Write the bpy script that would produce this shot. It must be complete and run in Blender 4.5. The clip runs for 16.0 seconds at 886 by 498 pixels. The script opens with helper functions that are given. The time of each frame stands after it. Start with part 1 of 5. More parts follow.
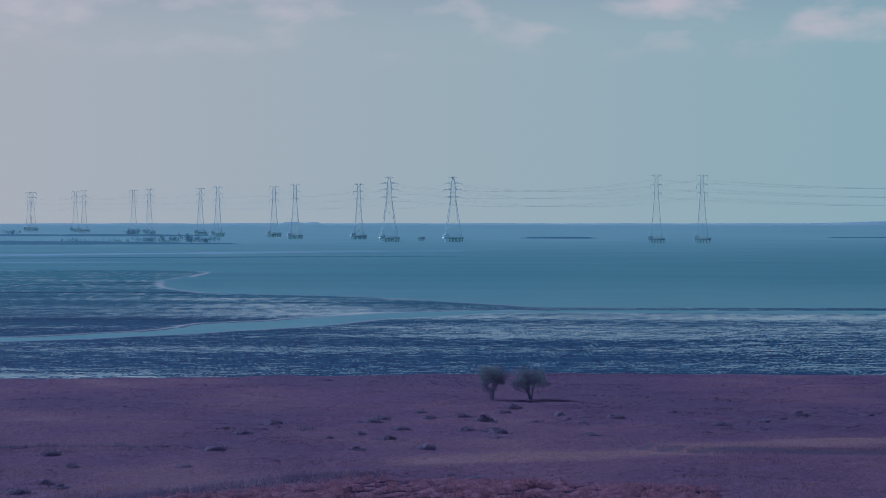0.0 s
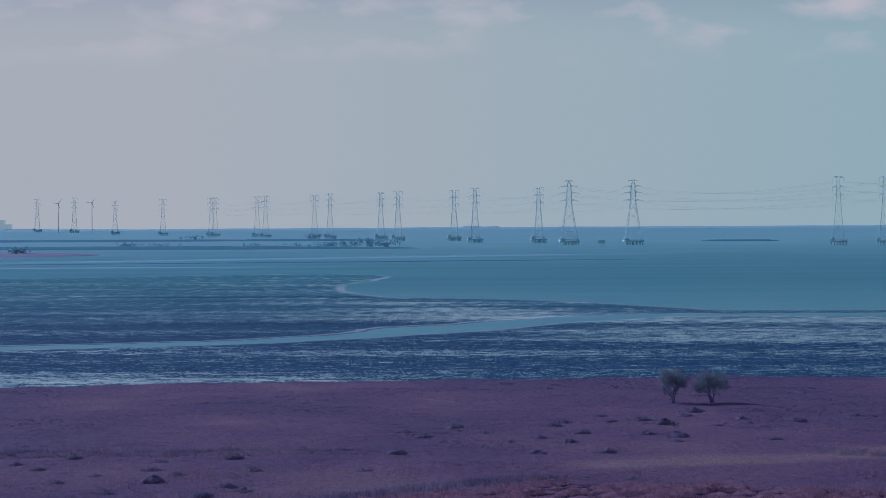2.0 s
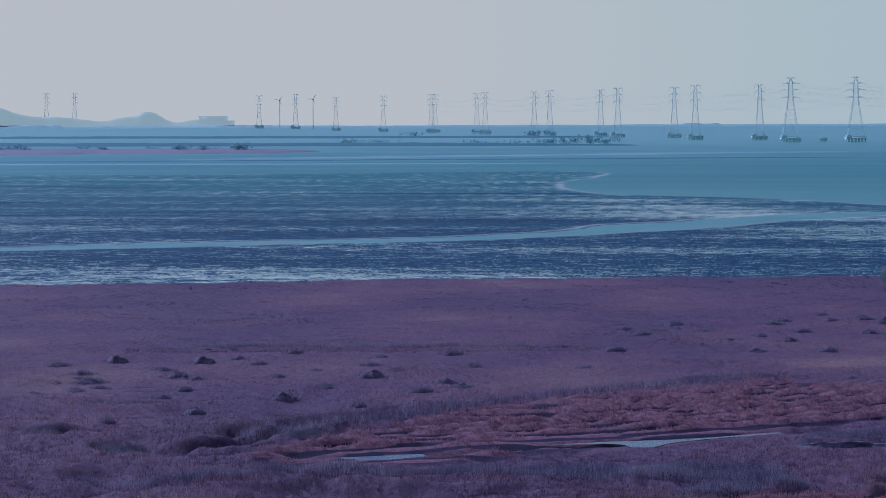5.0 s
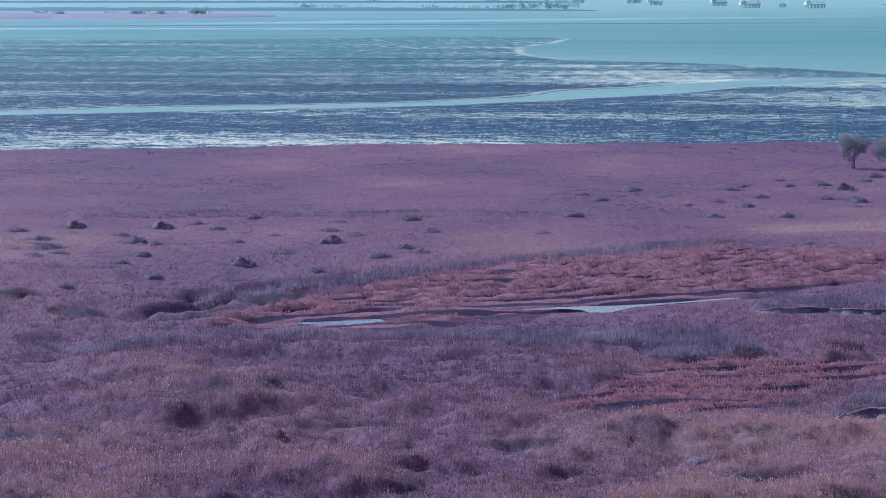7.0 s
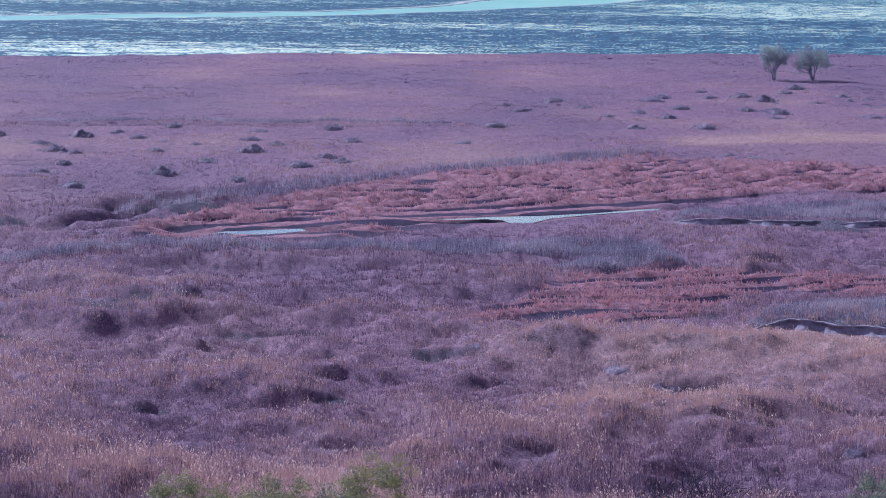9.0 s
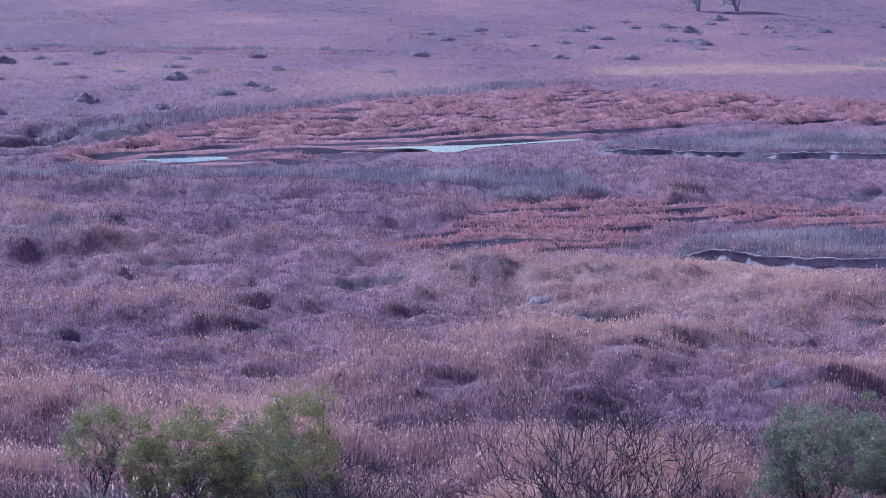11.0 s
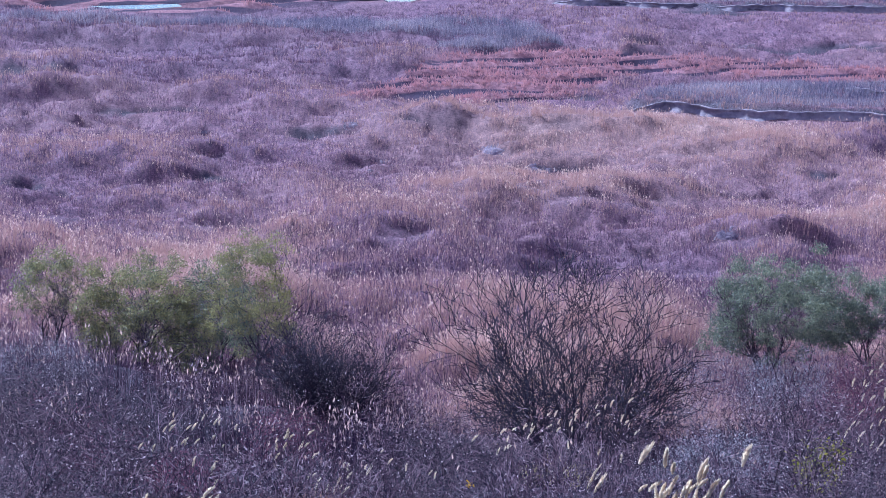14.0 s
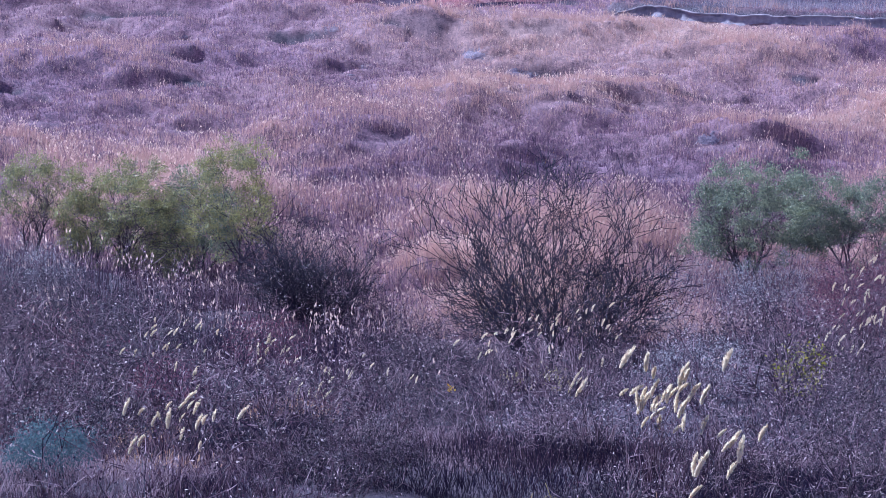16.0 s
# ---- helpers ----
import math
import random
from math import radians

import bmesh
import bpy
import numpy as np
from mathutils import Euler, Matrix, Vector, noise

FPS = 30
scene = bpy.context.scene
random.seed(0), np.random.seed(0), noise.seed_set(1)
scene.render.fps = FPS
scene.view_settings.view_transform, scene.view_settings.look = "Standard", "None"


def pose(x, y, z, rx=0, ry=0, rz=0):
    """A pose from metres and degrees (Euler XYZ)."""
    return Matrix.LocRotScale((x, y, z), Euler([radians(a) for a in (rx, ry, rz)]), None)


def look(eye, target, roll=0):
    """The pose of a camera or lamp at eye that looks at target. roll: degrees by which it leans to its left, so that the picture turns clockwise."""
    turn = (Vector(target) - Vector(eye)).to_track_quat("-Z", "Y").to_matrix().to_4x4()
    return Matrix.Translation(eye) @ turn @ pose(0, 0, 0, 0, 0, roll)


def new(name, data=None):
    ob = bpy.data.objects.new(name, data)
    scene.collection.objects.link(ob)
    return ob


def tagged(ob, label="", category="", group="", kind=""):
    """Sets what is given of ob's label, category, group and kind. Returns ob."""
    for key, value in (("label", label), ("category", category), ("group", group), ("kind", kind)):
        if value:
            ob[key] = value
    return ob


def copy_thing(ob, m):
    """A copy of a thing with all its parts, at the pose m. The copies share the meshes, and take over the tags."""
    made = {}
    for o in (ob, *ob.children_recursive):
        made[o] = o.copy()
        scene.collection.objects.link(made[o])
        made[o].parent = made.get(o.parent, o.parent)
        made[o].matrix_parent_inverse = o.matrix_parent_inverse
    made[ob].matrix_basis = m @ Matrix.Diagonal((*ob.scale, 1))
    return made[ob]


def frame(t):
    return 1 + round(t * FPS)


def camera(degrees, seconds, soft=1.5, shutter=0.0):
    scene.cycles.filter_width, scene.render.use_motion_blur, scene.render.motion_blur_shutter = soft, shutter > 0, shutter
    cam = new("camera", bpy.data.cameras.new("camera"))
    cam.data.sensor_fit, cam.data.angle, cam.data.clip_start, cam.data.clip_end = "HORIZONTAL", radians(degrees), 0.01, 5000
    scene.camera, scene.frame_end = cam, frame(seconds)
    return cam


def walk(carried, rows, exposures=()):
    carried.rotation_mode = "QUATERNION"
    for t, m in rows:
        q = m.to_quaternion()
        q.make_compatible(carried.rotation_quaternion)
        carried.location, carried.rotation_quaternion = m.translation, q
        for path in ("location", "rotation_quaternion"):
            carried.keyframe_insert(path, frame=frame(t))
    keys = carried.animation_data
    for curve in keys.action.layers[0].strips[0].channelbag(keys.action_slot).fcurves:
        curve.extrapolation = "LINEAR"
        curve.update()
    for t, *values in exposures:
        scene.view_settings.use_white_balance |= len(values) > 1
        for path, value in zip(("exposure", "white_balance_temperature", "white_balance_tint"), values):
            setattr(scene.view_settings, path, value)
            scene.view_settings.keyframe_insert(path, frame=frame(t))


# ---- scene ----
from mathutils.geometry import tessellate_polygon

cam = camera(18.0, 16.0, soft=0.85)
EYE = 22.0
# seconds, yaw, pitch, roll in degrees: a head that pans and tilts on a fixed stand
ROWS = [
    (0.0, -0.000, -0.752, -0.000),
    (0.5, 0.789, -0.803, -0.127),
    (1.0, 1.863, -0.787, -0.183),
    (1.5, 2.919, -0.714, -0.181),
    (2.0, 3.687, -0.668, -0.324),
    (2.5, 4.884, -0.542, -0.345),
    (3.0, 6.028, -0.524, -0.447),
    (5.5, 8.264, -3.634, -0.224),
    (6.0, 8.057, -4.426, -0.236),
    (6.5, 7.784, -4.941, -0.189),
    (7.0, 7.350, -5.517, -0.097),
    (7.5, 7.129, -5.899, 0.004),
    (8.0, 6.692, -6.389, 0.092),
    (8.5, 6.236, -6.893, 0.246),
    (9.0, 5.716, -7.358, 0.354),
    (11.5, 3.868, -9.371, 1.025),
    (12.0, 3.670, -10.069, 1.151),
    (12.5, 3.495, -10.585, 1.273),
    (13.0, 3.300, -11.059, 1.338),
    (13.5, 3.170, -11.473, 1.444),
    (14.0, 3.074, -11.844, 1.508),
    (14.5, 2.984, -12.194, 1.486),
    (15.0, 2.909, -12.575, 1.455),
    (15.5, 2.801, -13.152, 1.437),
    (16.0, 2.627, -13.783, 1.551),
]


def turned(yaw, pitch, roll):
    return Matrix.Translation((0, 0, EYE)) @ pose(0, 0, 0, 0, 0, yaw) @ pose(0, 0, 0, 90 + pitch) @ pose(0, 0, 0, 0, 0, roll)


walk(cam, [(t, turned(a, b, c)) for t, a, b, c in ROWS],
     exposures=[(0.0, -1.75, 4300, 14), (3.0, -1.74, 4300, 14), (5.5, -1.26, 4460, 14), (6.0, -0.96, 4650, 13), (7.0, -0.45, 5020, 11.5), (9.0, 0.0, 5000, 7.0), (12.5, 0.38, 4720, 1.2), (16.0, 0.77, 4790, -0.5)])

# ---- sky and sun ----
SUN_FROM = Vector((-0.66, 0.58, 0.52)).normalized()
world = bpy.data.worlds.new("sky")
scene.world = world
world.use_nodes = True
wn, wl = world.node_tree.nodes, world.node_tree.links
wn.clear()
w_out = wn.new("ShaderNodeOutputWorld")
w_bg = wn.new("ShaderNodeBackground")
w_bg.inputs["Strength"].default_value = 0.1
w_sky = wn.new("ShaderNodeTexSky")
w_sky.sky_type = "NISHITA"
w_sky.sun_disc = False
w_sky.sun_elevation = math.asin(SUN_FROM.z)
w_sky.sun_rotation = math.atan2(SUN_FROM.x, SUN_FROM.y)
w_sky.air_density, w_sky.dust_density, w_sky.ozone_density = 1.0, 1.5, 2.0
w_co = wn.new("ShaderNodeTexCoord")
w_sep = wn.new("ShaderNodeSeparateXYZ")
wl.new(w_co.outputs["Generated"], w_sep.inputs[0])
w_map = wn.new("ShaderNodeMapRange")
w_map.inputs["From Min"].default_value, w_map.inputs["From Max"].default_value = 0.06, 0.13
w_map.interpolation_type = "SMOOTHSTEP"
w_map.inputs["To Min"].default_value, w_map.inputs["To Max"].default_value = 1.0, 0.0
wl.new(w_sep.outputs["Z"], w_map.inputs["Value"])
# thin haze low over the sea, slightly lilac, bluer towards one side
w_az = wn.new("ShaderNodeMapRange")
w_az.inputs["From Min"].default_value, w_az.inputs["From Max"].default_value = -0.16, 0.16
wl.new(w_sep.outputs["X"], w_az.inputs["Value"])
w_hz = wn.new("ShaderNodeMix")
w_hz.data_type = "RGBA"
w_hz.inputs["A"].default_value = (17.0, 13.6, 9.0, 1)
w_hz.inputs["B"].default_value = (12.0, 13.0, 8.9, 1)
wl.new(w_az.outputs[0], w_hz.inputs["Factor"])
w_mix = wn.new("ShaderNodeMix")
w_mix.data_type = "RGBA"
wl.new(w_map.outputs[0], w_mix.inputs["Factor"])
w_dim = wn.new("ShaderNodeMix")
w_dim.data_type, w_dim.blend_type = "RGBA", "MULTIPLY"
w_dim.inputs["Factor"].default_value = 1.0
w_dim.inputs["B"].default_value = (0.46, 0.57, 1.02, 1)
wl.new(w_sky.outputs[0], w_dim.inputs["A"])
wl.new(w_dim.outputs["Result"], w_mix.inputs["A"])
wl.new(w_hz.outputs["Result"], w_mix.inputs["B"])
# a bank of broken, faintly pink cloud
w_cm = wn.new("ShaderNodeMapping")
w_cm.inputs["Scale"].default_value = (30, 30, 72)
wl.new(w_co.outputs["Generated"], w_cm.inputs["Vector"])
w_cn = wn.new("ShaderNodeTexNoise")
w_cn.inputs["Scale"].default_value, w_cn.inputs["Detail"].default_value = 1.0, 7.0
wl.new(w_cm.outputs[0], w_cn.inputs["Vector"])
w_cr = wn.new("ShaderNodeMapRange")
w_cr.inputs["From Min"].default_value, w_cr.inputs["From Max"].default_value = 0.50, 0.74
wl.new(w_cn.outputs["Fac"], w_cr.inputs["Value"])
w_band = wn.new("ShaderNodeMapRange")
w_band.interpolation_type = "SMOOTHSTEP"
w_band.inputs["From Min"].default_value, w_band.inputs["From Max"].default_value = 0.050, 0.066
wl.new(w_sep.outputs["Z"], w_band.inputs["Value"])
w_mul = wn.new("ShaderNodeMath")
w_mul.operation = "MULTIPLY"
wl.new(w_cr.outputs[0], w_mul.inputs[0])
wl.new(w_band.outputs[0], w_mul.inputs[1])
w_cl = wn.new("ShaderNodeMix")
w_cl.data_type = "RGBA"
wl.new(w_mul.outputs[0], w_cl.inputs["Factor"])
wl.new(w_mix.outputs["Result"], w_cl.inputs["A"])
w_cl.inputs["B"].default_value = (20.6, 15.2, 10.2, 1)
wl.new(w_cl.outputs["Result"], w_bg.inputs["Color"])
wl.new(w_bg.outputs[0], w_out.inputs[0])

sun = new("sun", bpy.data.lights.new("sun", "SUN"))
sun.data.energy, sun.data.angle, sun.data.color = 8.0, radians(1.0), (1.0, 0.93, 0.86)
sun.matrix_world = look(SUN_FROM * 100, (0, 0, 0))


# ---- materials ----
def material(name, shade, scale=1.0, rough=0.85, spec=0.25, bump=0.0, bump_scale=8.0, metal=0.0, translucent=0.0, island=0.0, attr=""):
    """A node material whose colour runs over the ramp 'shade' by two scales of noise, a random value per island or an attribute."""
    m = bpy.data.materials.new(name)
    m.use_nodes = True
    n, l = m.node_tree.nodes, m.node_tree.links
    b = n["Principled BSDF"]
    b.inputs["Roughness"].default_value, b.inputs["Metallic"].default_value = rough, metal
    b.inputs["Specular IOR Level"].default_value = spec
    geo = n.new("ShaderNodeNewGeometry")
    big, small = n.new("ShaderNodeTexNoise"), n.new("ShaderNodeTexNoise")
    big.inputs["Scale"].default_value, small.inputs["Scale"].default_value = 0.12 * scale, 1.7 * scale
    big.inputs["Detail"].default_value, small.inputs["Detail"].default_value = 4, 5
    for t in (big, small):
        l.new(geo.outputs["Position"], t.inputs["Vector"])
    mix = n.new("ShaderNodeMix")
    mix.inputs["Factor"].default_value = 0.5
    l.new(big.outputs["Fac"], mix.inputs["A"])
    l.new(small.outputs["Fac"], mix.inputs["B"])
    value = mix.outputs["Result"]
    if island:
        mi = n.new("ShaderNodeMix")
        mi.inputs["Factor"].default_value = island
        l.new(value, mi.inputs["A"])
        l.new(geo.outputs["Random Per Island"], mi.inputs["B"])
        value = mi.outputs["Result"]
    if attr:
        at = n.new("ShaderNodeAttribute")
        at.attribute_name = attr
        add = n.new("ShaderNodeMath")
        add.operation = "ADD"
        l.new(value, add.inputs[0])
        l.new(at.outputs["Fac"], add.inputs[1])
        value = add.outputs[0]
    ramp = n.new("ShaderNodeValToRGB")
    e = ramp.color_ramp.elements
    e[0].position, e[-1].position = 0.28, 0.72
    e[0].color, e[-1].color = (*shade[0], 1), (*shade[-1], 1)
    for k in range(1, len(shade) - 1):
        c = e.new(0.28 + 0.44 * k / (len(shade) - 1))
        c.color = (*shade[k], 1)
    l.new(value, ramp.inputs["Fac"])
    l.new(ramp.outputs["Color"], b.inputs["Base Color"])
    if bump:
        bn, bt = n.new("ShaderNodeBump"), n.new("ShaderNodeTexNoise")
        bt.inputs["Scale"].default_value, bt.inputs["Detail"].default_value = bump_scale, 6
        l.new(geo.outputs["Position"], bt.inputs["Vector"])
        bn.inputs["Strength"].default_value, bn.inputs["Distance"].default_value = bump, 0.1
        l.new(bt.outputs["Fac"], bn.inputs["Height"])
        l.new(bn.outputs["Normal"], b.inputs["Normal"])
    if translucent:
        tr, ms = n.new("ShaderNodeBsdfTranslucent"), n.new("ShaderNodeMixShader")
        l.new(ramp.outputs["Color"], tr.inputs["Color"])
        ms.inputs[0].default_value = translucent
        l.new(b.outputs[0], ms.inputs[1])
        l.new(tr.outputs[0], ms.inputs[2])
        l.new(ms.outputs[0], n["Material Output"].inputs["Surface"])
    return m


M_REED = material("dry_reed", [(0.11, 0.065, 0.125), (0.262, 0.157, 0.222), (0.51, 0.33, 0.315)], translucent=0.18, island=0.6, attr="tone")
M_PLUME = material("reed_plume", [(0.26, 0.17, 0.20), (0.40, 0.27, 0.28), (0.58, 0.41, 0.38)], translucent=0.45, island=0.5, attr="tone")
# steel and concrete paled towards the sky's colour, for haze over the water
M_STEEL = material("hazed_steel", [(0.78, 0.90, 0.88), (0.84, 0.94, 0.92)], rough=0.6, spec=0.3, metal=0.0)
M_CONC = material("hazed_concrete", [(0.58, 0.76, 0.75), (0.70, 0.84, 0.82)], rough=0.9, scale=4)
M_BARK = material("bark", [(0.035, 0.025, 0.05), (0.10, 0.075, 0.11)], rough=0.9, scale=6)
M_TWIG = material("twig", [(0.018, 0.011, 0.038), (0.050, 0.026, 0.056), (0.125, 0.066, 0.112), (0.29, 0.20, 0.27)], rough=0.8, island=0.55, scale=3)
M_TWIG_DARK = material("dark_twig", [(0.03, 0.02, 0.04), (0.08, 0.055, 0.085), (0.22, 0.16, 0.20)], rough=0.8, island=0.6, scale=3)


# ---- mesh helpers ----
def shaped(name, verts, faces, mat, parent=None, label="", attrs=None, smooth=False):
    """One mesh object from arrays: verts (n, 3), faces (m, k) or a list of such arrays."""
    verts = np.asarray(verts, dtype=np.float32).reshape(-1, 3)
    faces = faces if isinstance(faces, list) else [faces]
    faces = [np.asarray(f, dtype=np.int32) for f in faces if len(f)]
    me = bpy.data.meshes.new(name)
    me.vertices.add(len(verts))
    me.vertices.foreach_set("co", verts.ravel())
    loops = np.concatenate([f.ravel() for f in faces])
    totals = np.concatenate([np.full(len(f), f.shape[1], dtype=np.int32) for f in faces])
    starts = np.concatenate([[0], np.cumsum(totals)[:-1]]).astype(np.int32)
    me.loops.add(len(loops))
    me.loops.foreach_set("vertex_index", loops)
    me.polygons.add(len(totals))
    me.polygons.foreach_set("loop_start", starts)
    me.update(calc_edges=True)
    if smooth:
        me.polygons.foreach_set("use_smooth", np.ones(len(totals), dtype=bool))
    for key, value in (attrs or {}).items():
        a = me.attributes.new(key, "FLOAT", "POINT")
        a.data.foreach_set("value", np.asarray(value, dtype=np.float32))
    me.materials.append(mat)
    me.validate()
    ob = new(name, me)
    if parent:
        ob.parent = parent
    if label:
        tagged(ob, label)
    return ob


def part(name, geo, mat, parent, label="", smooth=False):
    return shaped(name, geo[0], geo[1], mat, parent, label, smooth=smooth)


def joined(*geos):
    """Several (verts, [faces]) in one."""
    vs, fs, base = [], [], 0
    for v, f in geos:
        v = np.asarray(v, dtype=float).reshape(-1, 3)
        f = f if isinstance(f, list) else [f]
        fs += [np.asarray(k, dtype=int) + base for k in f if len(k)]
        vs.append(v)
        base += len(v)
    return np.concatenate(vs), fs


BOX = np.array([(0, 3, 2, 1), (4, 5, 6, 7), (0, 1, 5, 4), (1, 2, 6, 5), (2, 3, 7, 6), (3, 0, 4, 7)])


def box(x0, x1, y0, y1, z0, z1):
    return np.array([(x0, y0, z0), (x1, y0, z0), (x1, y1, z0), (x0, y1, z0), (x0, y0, z1), (x1, y0, z1), (x1, y1, z1), (x0, y1, z1)]), [BOX]


def struts(pairs, w, w2=None, sides=4):
    """Straight bars between pairs of points, w thick at the start and w2 at the end."""
    pairs = np.asarray(pairs, dtype=float).reshape(-1, 2, 3)
    w = np.broadcast_to(np.asarray(w, dtype=float), (len(pairs),))
    w2 = w if w2 is None else np.broadcast_to(np.asarray(w2, dtype=float), (len(pairs),))
    a, b = pairs[:, 0], pairs[:, 1]
    d = b - a
    d /= np.maximum(np.linalg.norm(d, axis=1, keepdims=True), 1e-9)
    ref = np.where(np.abs(d[:, 2:3]) > 0.8, np.array([[1.0, 0, 0]]), np.array([[0, 0, 1.0]]))
    u = np.cross(d, ref)
    u /= np.linalg.norm(u, axis=1, keepdims=True)
    v = np.cross(d, u)
    rings = []
    for p, ww in ((a, w), (b, w2)):
        for k in range(sides):
            t = 2 * math.pi * (k + 0.5) / sides
            rings.append(p + (u * math.cos(t) + v * math.sin(t)) * ww[:, None] * (0.707 if sides == 4 else 0.55))
    verts = np.stack(rings, 1).reshape(-1, 3)
    base = np.arange(len(pairs))[:, None] * 2 * sides
    quads = np.concatenate([base + np.array([[k, (k + 1) % sides, sides + (k + 1) % sides, sides + k]]) for k in range(sides)])
    caps = [base + np.arange(sides)[None, ::-1], base + sides + np.arange(sides)[None]]
    return verts, [quads] + (caps if sides == 4 else [])


def rail(points, w):
    """One square bar along several points."""
    p = np.array(points, dtype=float)
    off = np.array([(-1, -1, 0), (1, -1, 0), (1, 1, 0), (-1, 1, 0)]) * w / 2
    v = (p[:, None] + off[None]).reshape(-1, 3)
    i = np.arange(len(v)).reshape(-1, 4)
    q = np.stack([i[:-1], np.roll(i, -1, 1)[:-1], np.roll(i, -1, 1)[1:], i[1:]], -1).reshape(-1, 4)
    return v, [q, i[:1, ::-1], i[-1:]]


def empty(name, label, category, group="", kind=""):
    return tagged(new(name), label, category, group, kind)


# ---- noise and terrain ----
def lattice(ix, iy, seed):
    h = (ix.astype(np.int64) * 374761393 + iy.astype(np.int64) * 668265263 + seed * 1442695041) & 0xFFFFFFFF
    h = ((h ^ (h >> 13)) * 1274126177) & 0xFFFFFFFF
    return ((h ^ (h >> 16)) & 0xFFFF) / 65535.0


def grain(x, y, seed=0):
    """Smooth value noise, 0 to 1, with a cell of one metre."""
    x, y = np.asarray(x, dtype=float), np.asarray(y, dtype=float)
    ix, iy = np.floor(x), np.floor(y)
    fx, fy = x - ix, y - iy
    fx, fy = fx * fx * (3 - 2 * fx), fy * fy * (3 - 2 * fy)
    a, b = lattice(ix, iy, seed), lattice(ix + 1, iy, seed)
    c, d = lattice(ix, iy + 1, seed), lattice(ix + 1, iy + 1, seed)
    return (a + (b - a) * fx) * (1 - fy) + (c + (d - c) * fx) * fy


def layered(x, y, size, octaves=4, seed=0):
    total, amp, norm = 0.0, 1.0, 0.0
    for k in range(octaves):
        total = total + amp * grain(x / size + 17.3 * k, y / size - 9.1 * k, seed + k)
        norm, amp, size = norm + amp, amp * 0.5, size * 0.5
    return total / norm


def step(v, lo, hi):
    t = np.clip((v - lo) / (hi - lo), 0, 1)
    return t * t * (3 - 2 * t)


def inside(x, y, corners):
    """Signed distance to a polygon, positive inside."""
    pts = np.array(corners, dtype=float)
    best, odd = np.full(x.shape, 1e9), np.zeros(x.shape, dtype=bool)
    for (ax, ay), (bx, by) in zip(pts, np.roll(pts, -1, 0)):
        dx, dy = bx - ax, by - ay
        t = np.clip(((x - ax) * dx + (y - ay) * dy) / (dx * dx + dy * dy), 0, 1)
        best = np.minimum(best, np.hypot(x - ax - t * dx, y - ay - t * dy))
        cross = (ay > y) != (by > y)
        with np.errstate(divide="ignore", invalid="ignore"):
            odd ^= cross & (x < ax + (y - ay) * dx / (dy if dy else 1e-9))
    return np.where(odd, best, -best)


def near_line(x, y, points):
    """Distance to a line of several points."""
    best = np.full(x.shape, 1e9)
    for (ax, ay), (bx, by) in zip(points, points[1:]):
        dx, dy = bx - ax, by - ay
        t = np.clip(((x - ax) * dx + (y - ay) * dy) / (dx * dx + dy * dy), 0, 1)
        best = np.minimum(best, np.hypot(x - ax - t * dx, y - ay - t * dy))
    return best


DITCHES = [[(-46, 170), (-40, 180), (-34, 196), (-32, 199)], [(-52, 185), (-40.9, 183.5), (-36.8, 192.3), (-32.4, 201.8)], [(-43, 173), (-31, 173.2), (-26, 174.6), (-18, 180.5), (-11, 184.3), (-4.5, 189.5), (-1, 191)],
           [(-64, 248), (-59.6, 248.7), (-48, 251), (-44.6, 249.7), (-37.3, 252.3), (-31.5, 251.8), (-25, 252.6)]]
RED_FLAT = [(-38, 172), (-34, 184), (-28.5, 198), (-21.5, 210), (-12, 219.5), (-5, 226), (8.5, 223), (22, 219), (21, 204), (4, 200.5), (-4, 191.5), (-5, 188), (-8.4, 183), (-18, 178), (-24.5, 169.5), (-34.5, 167)]
RED_PATCH = [(-13, 138.4), (-10.2, 147), (-9.4, 153), (-6.5, 157.7), (-2, 159.4), (4.7, 159), (18, 155), (18, 150), (7.6, 150.5), (2.4, 150.5), (-1.4, 140.6), (-5.6, 137), (-9.7, 140)]
BANK_NEAR = [(0.8, 137.6), (3.3, 138.0), (6.7, 137.3), (10.5, 137.0), (14.1, 137.5), (26, 139), (28, 149), (12, 147), (2.5, 143.5)]
BANK_FAR = [(-4, 181.8), (1.3, 181.7), (7.5, 181.3), (17, 183.4), (30, 185.5), (27, 196), (8, 192.5), (-3, 186)]
BANK_EDGE = [(17, 255), (24, 250.5), (55, 248), (55, 262), (22, 262)]
POND_A = [(-19, 181.0), (-15, 183.5), (-12, 184.4), (-8.5, 186.6), (-4.6, 190), (-4.4, 189), (-8.6, 185.8), (-11.2, 183.1), (-12.3, 180.4), (-13.6, 180.2), (-14.2, 181.7), (-15.3, 182.1)]
POND_B = [(-31.8, 172.6), (-26.7, 175.2), (-26.2, 174), (-28.3, 172), (-30.1, 171.8)]
HEDGE = [(-40, 181), (-34.5, 185.5), (-28, 198.5), (-21, 211), (-11.5, 221.5), (-6, 227), (-5, 231), (-12, 229), (-21.5, 217), (-28.5, 204), (-36, 191), (-41, 185)]
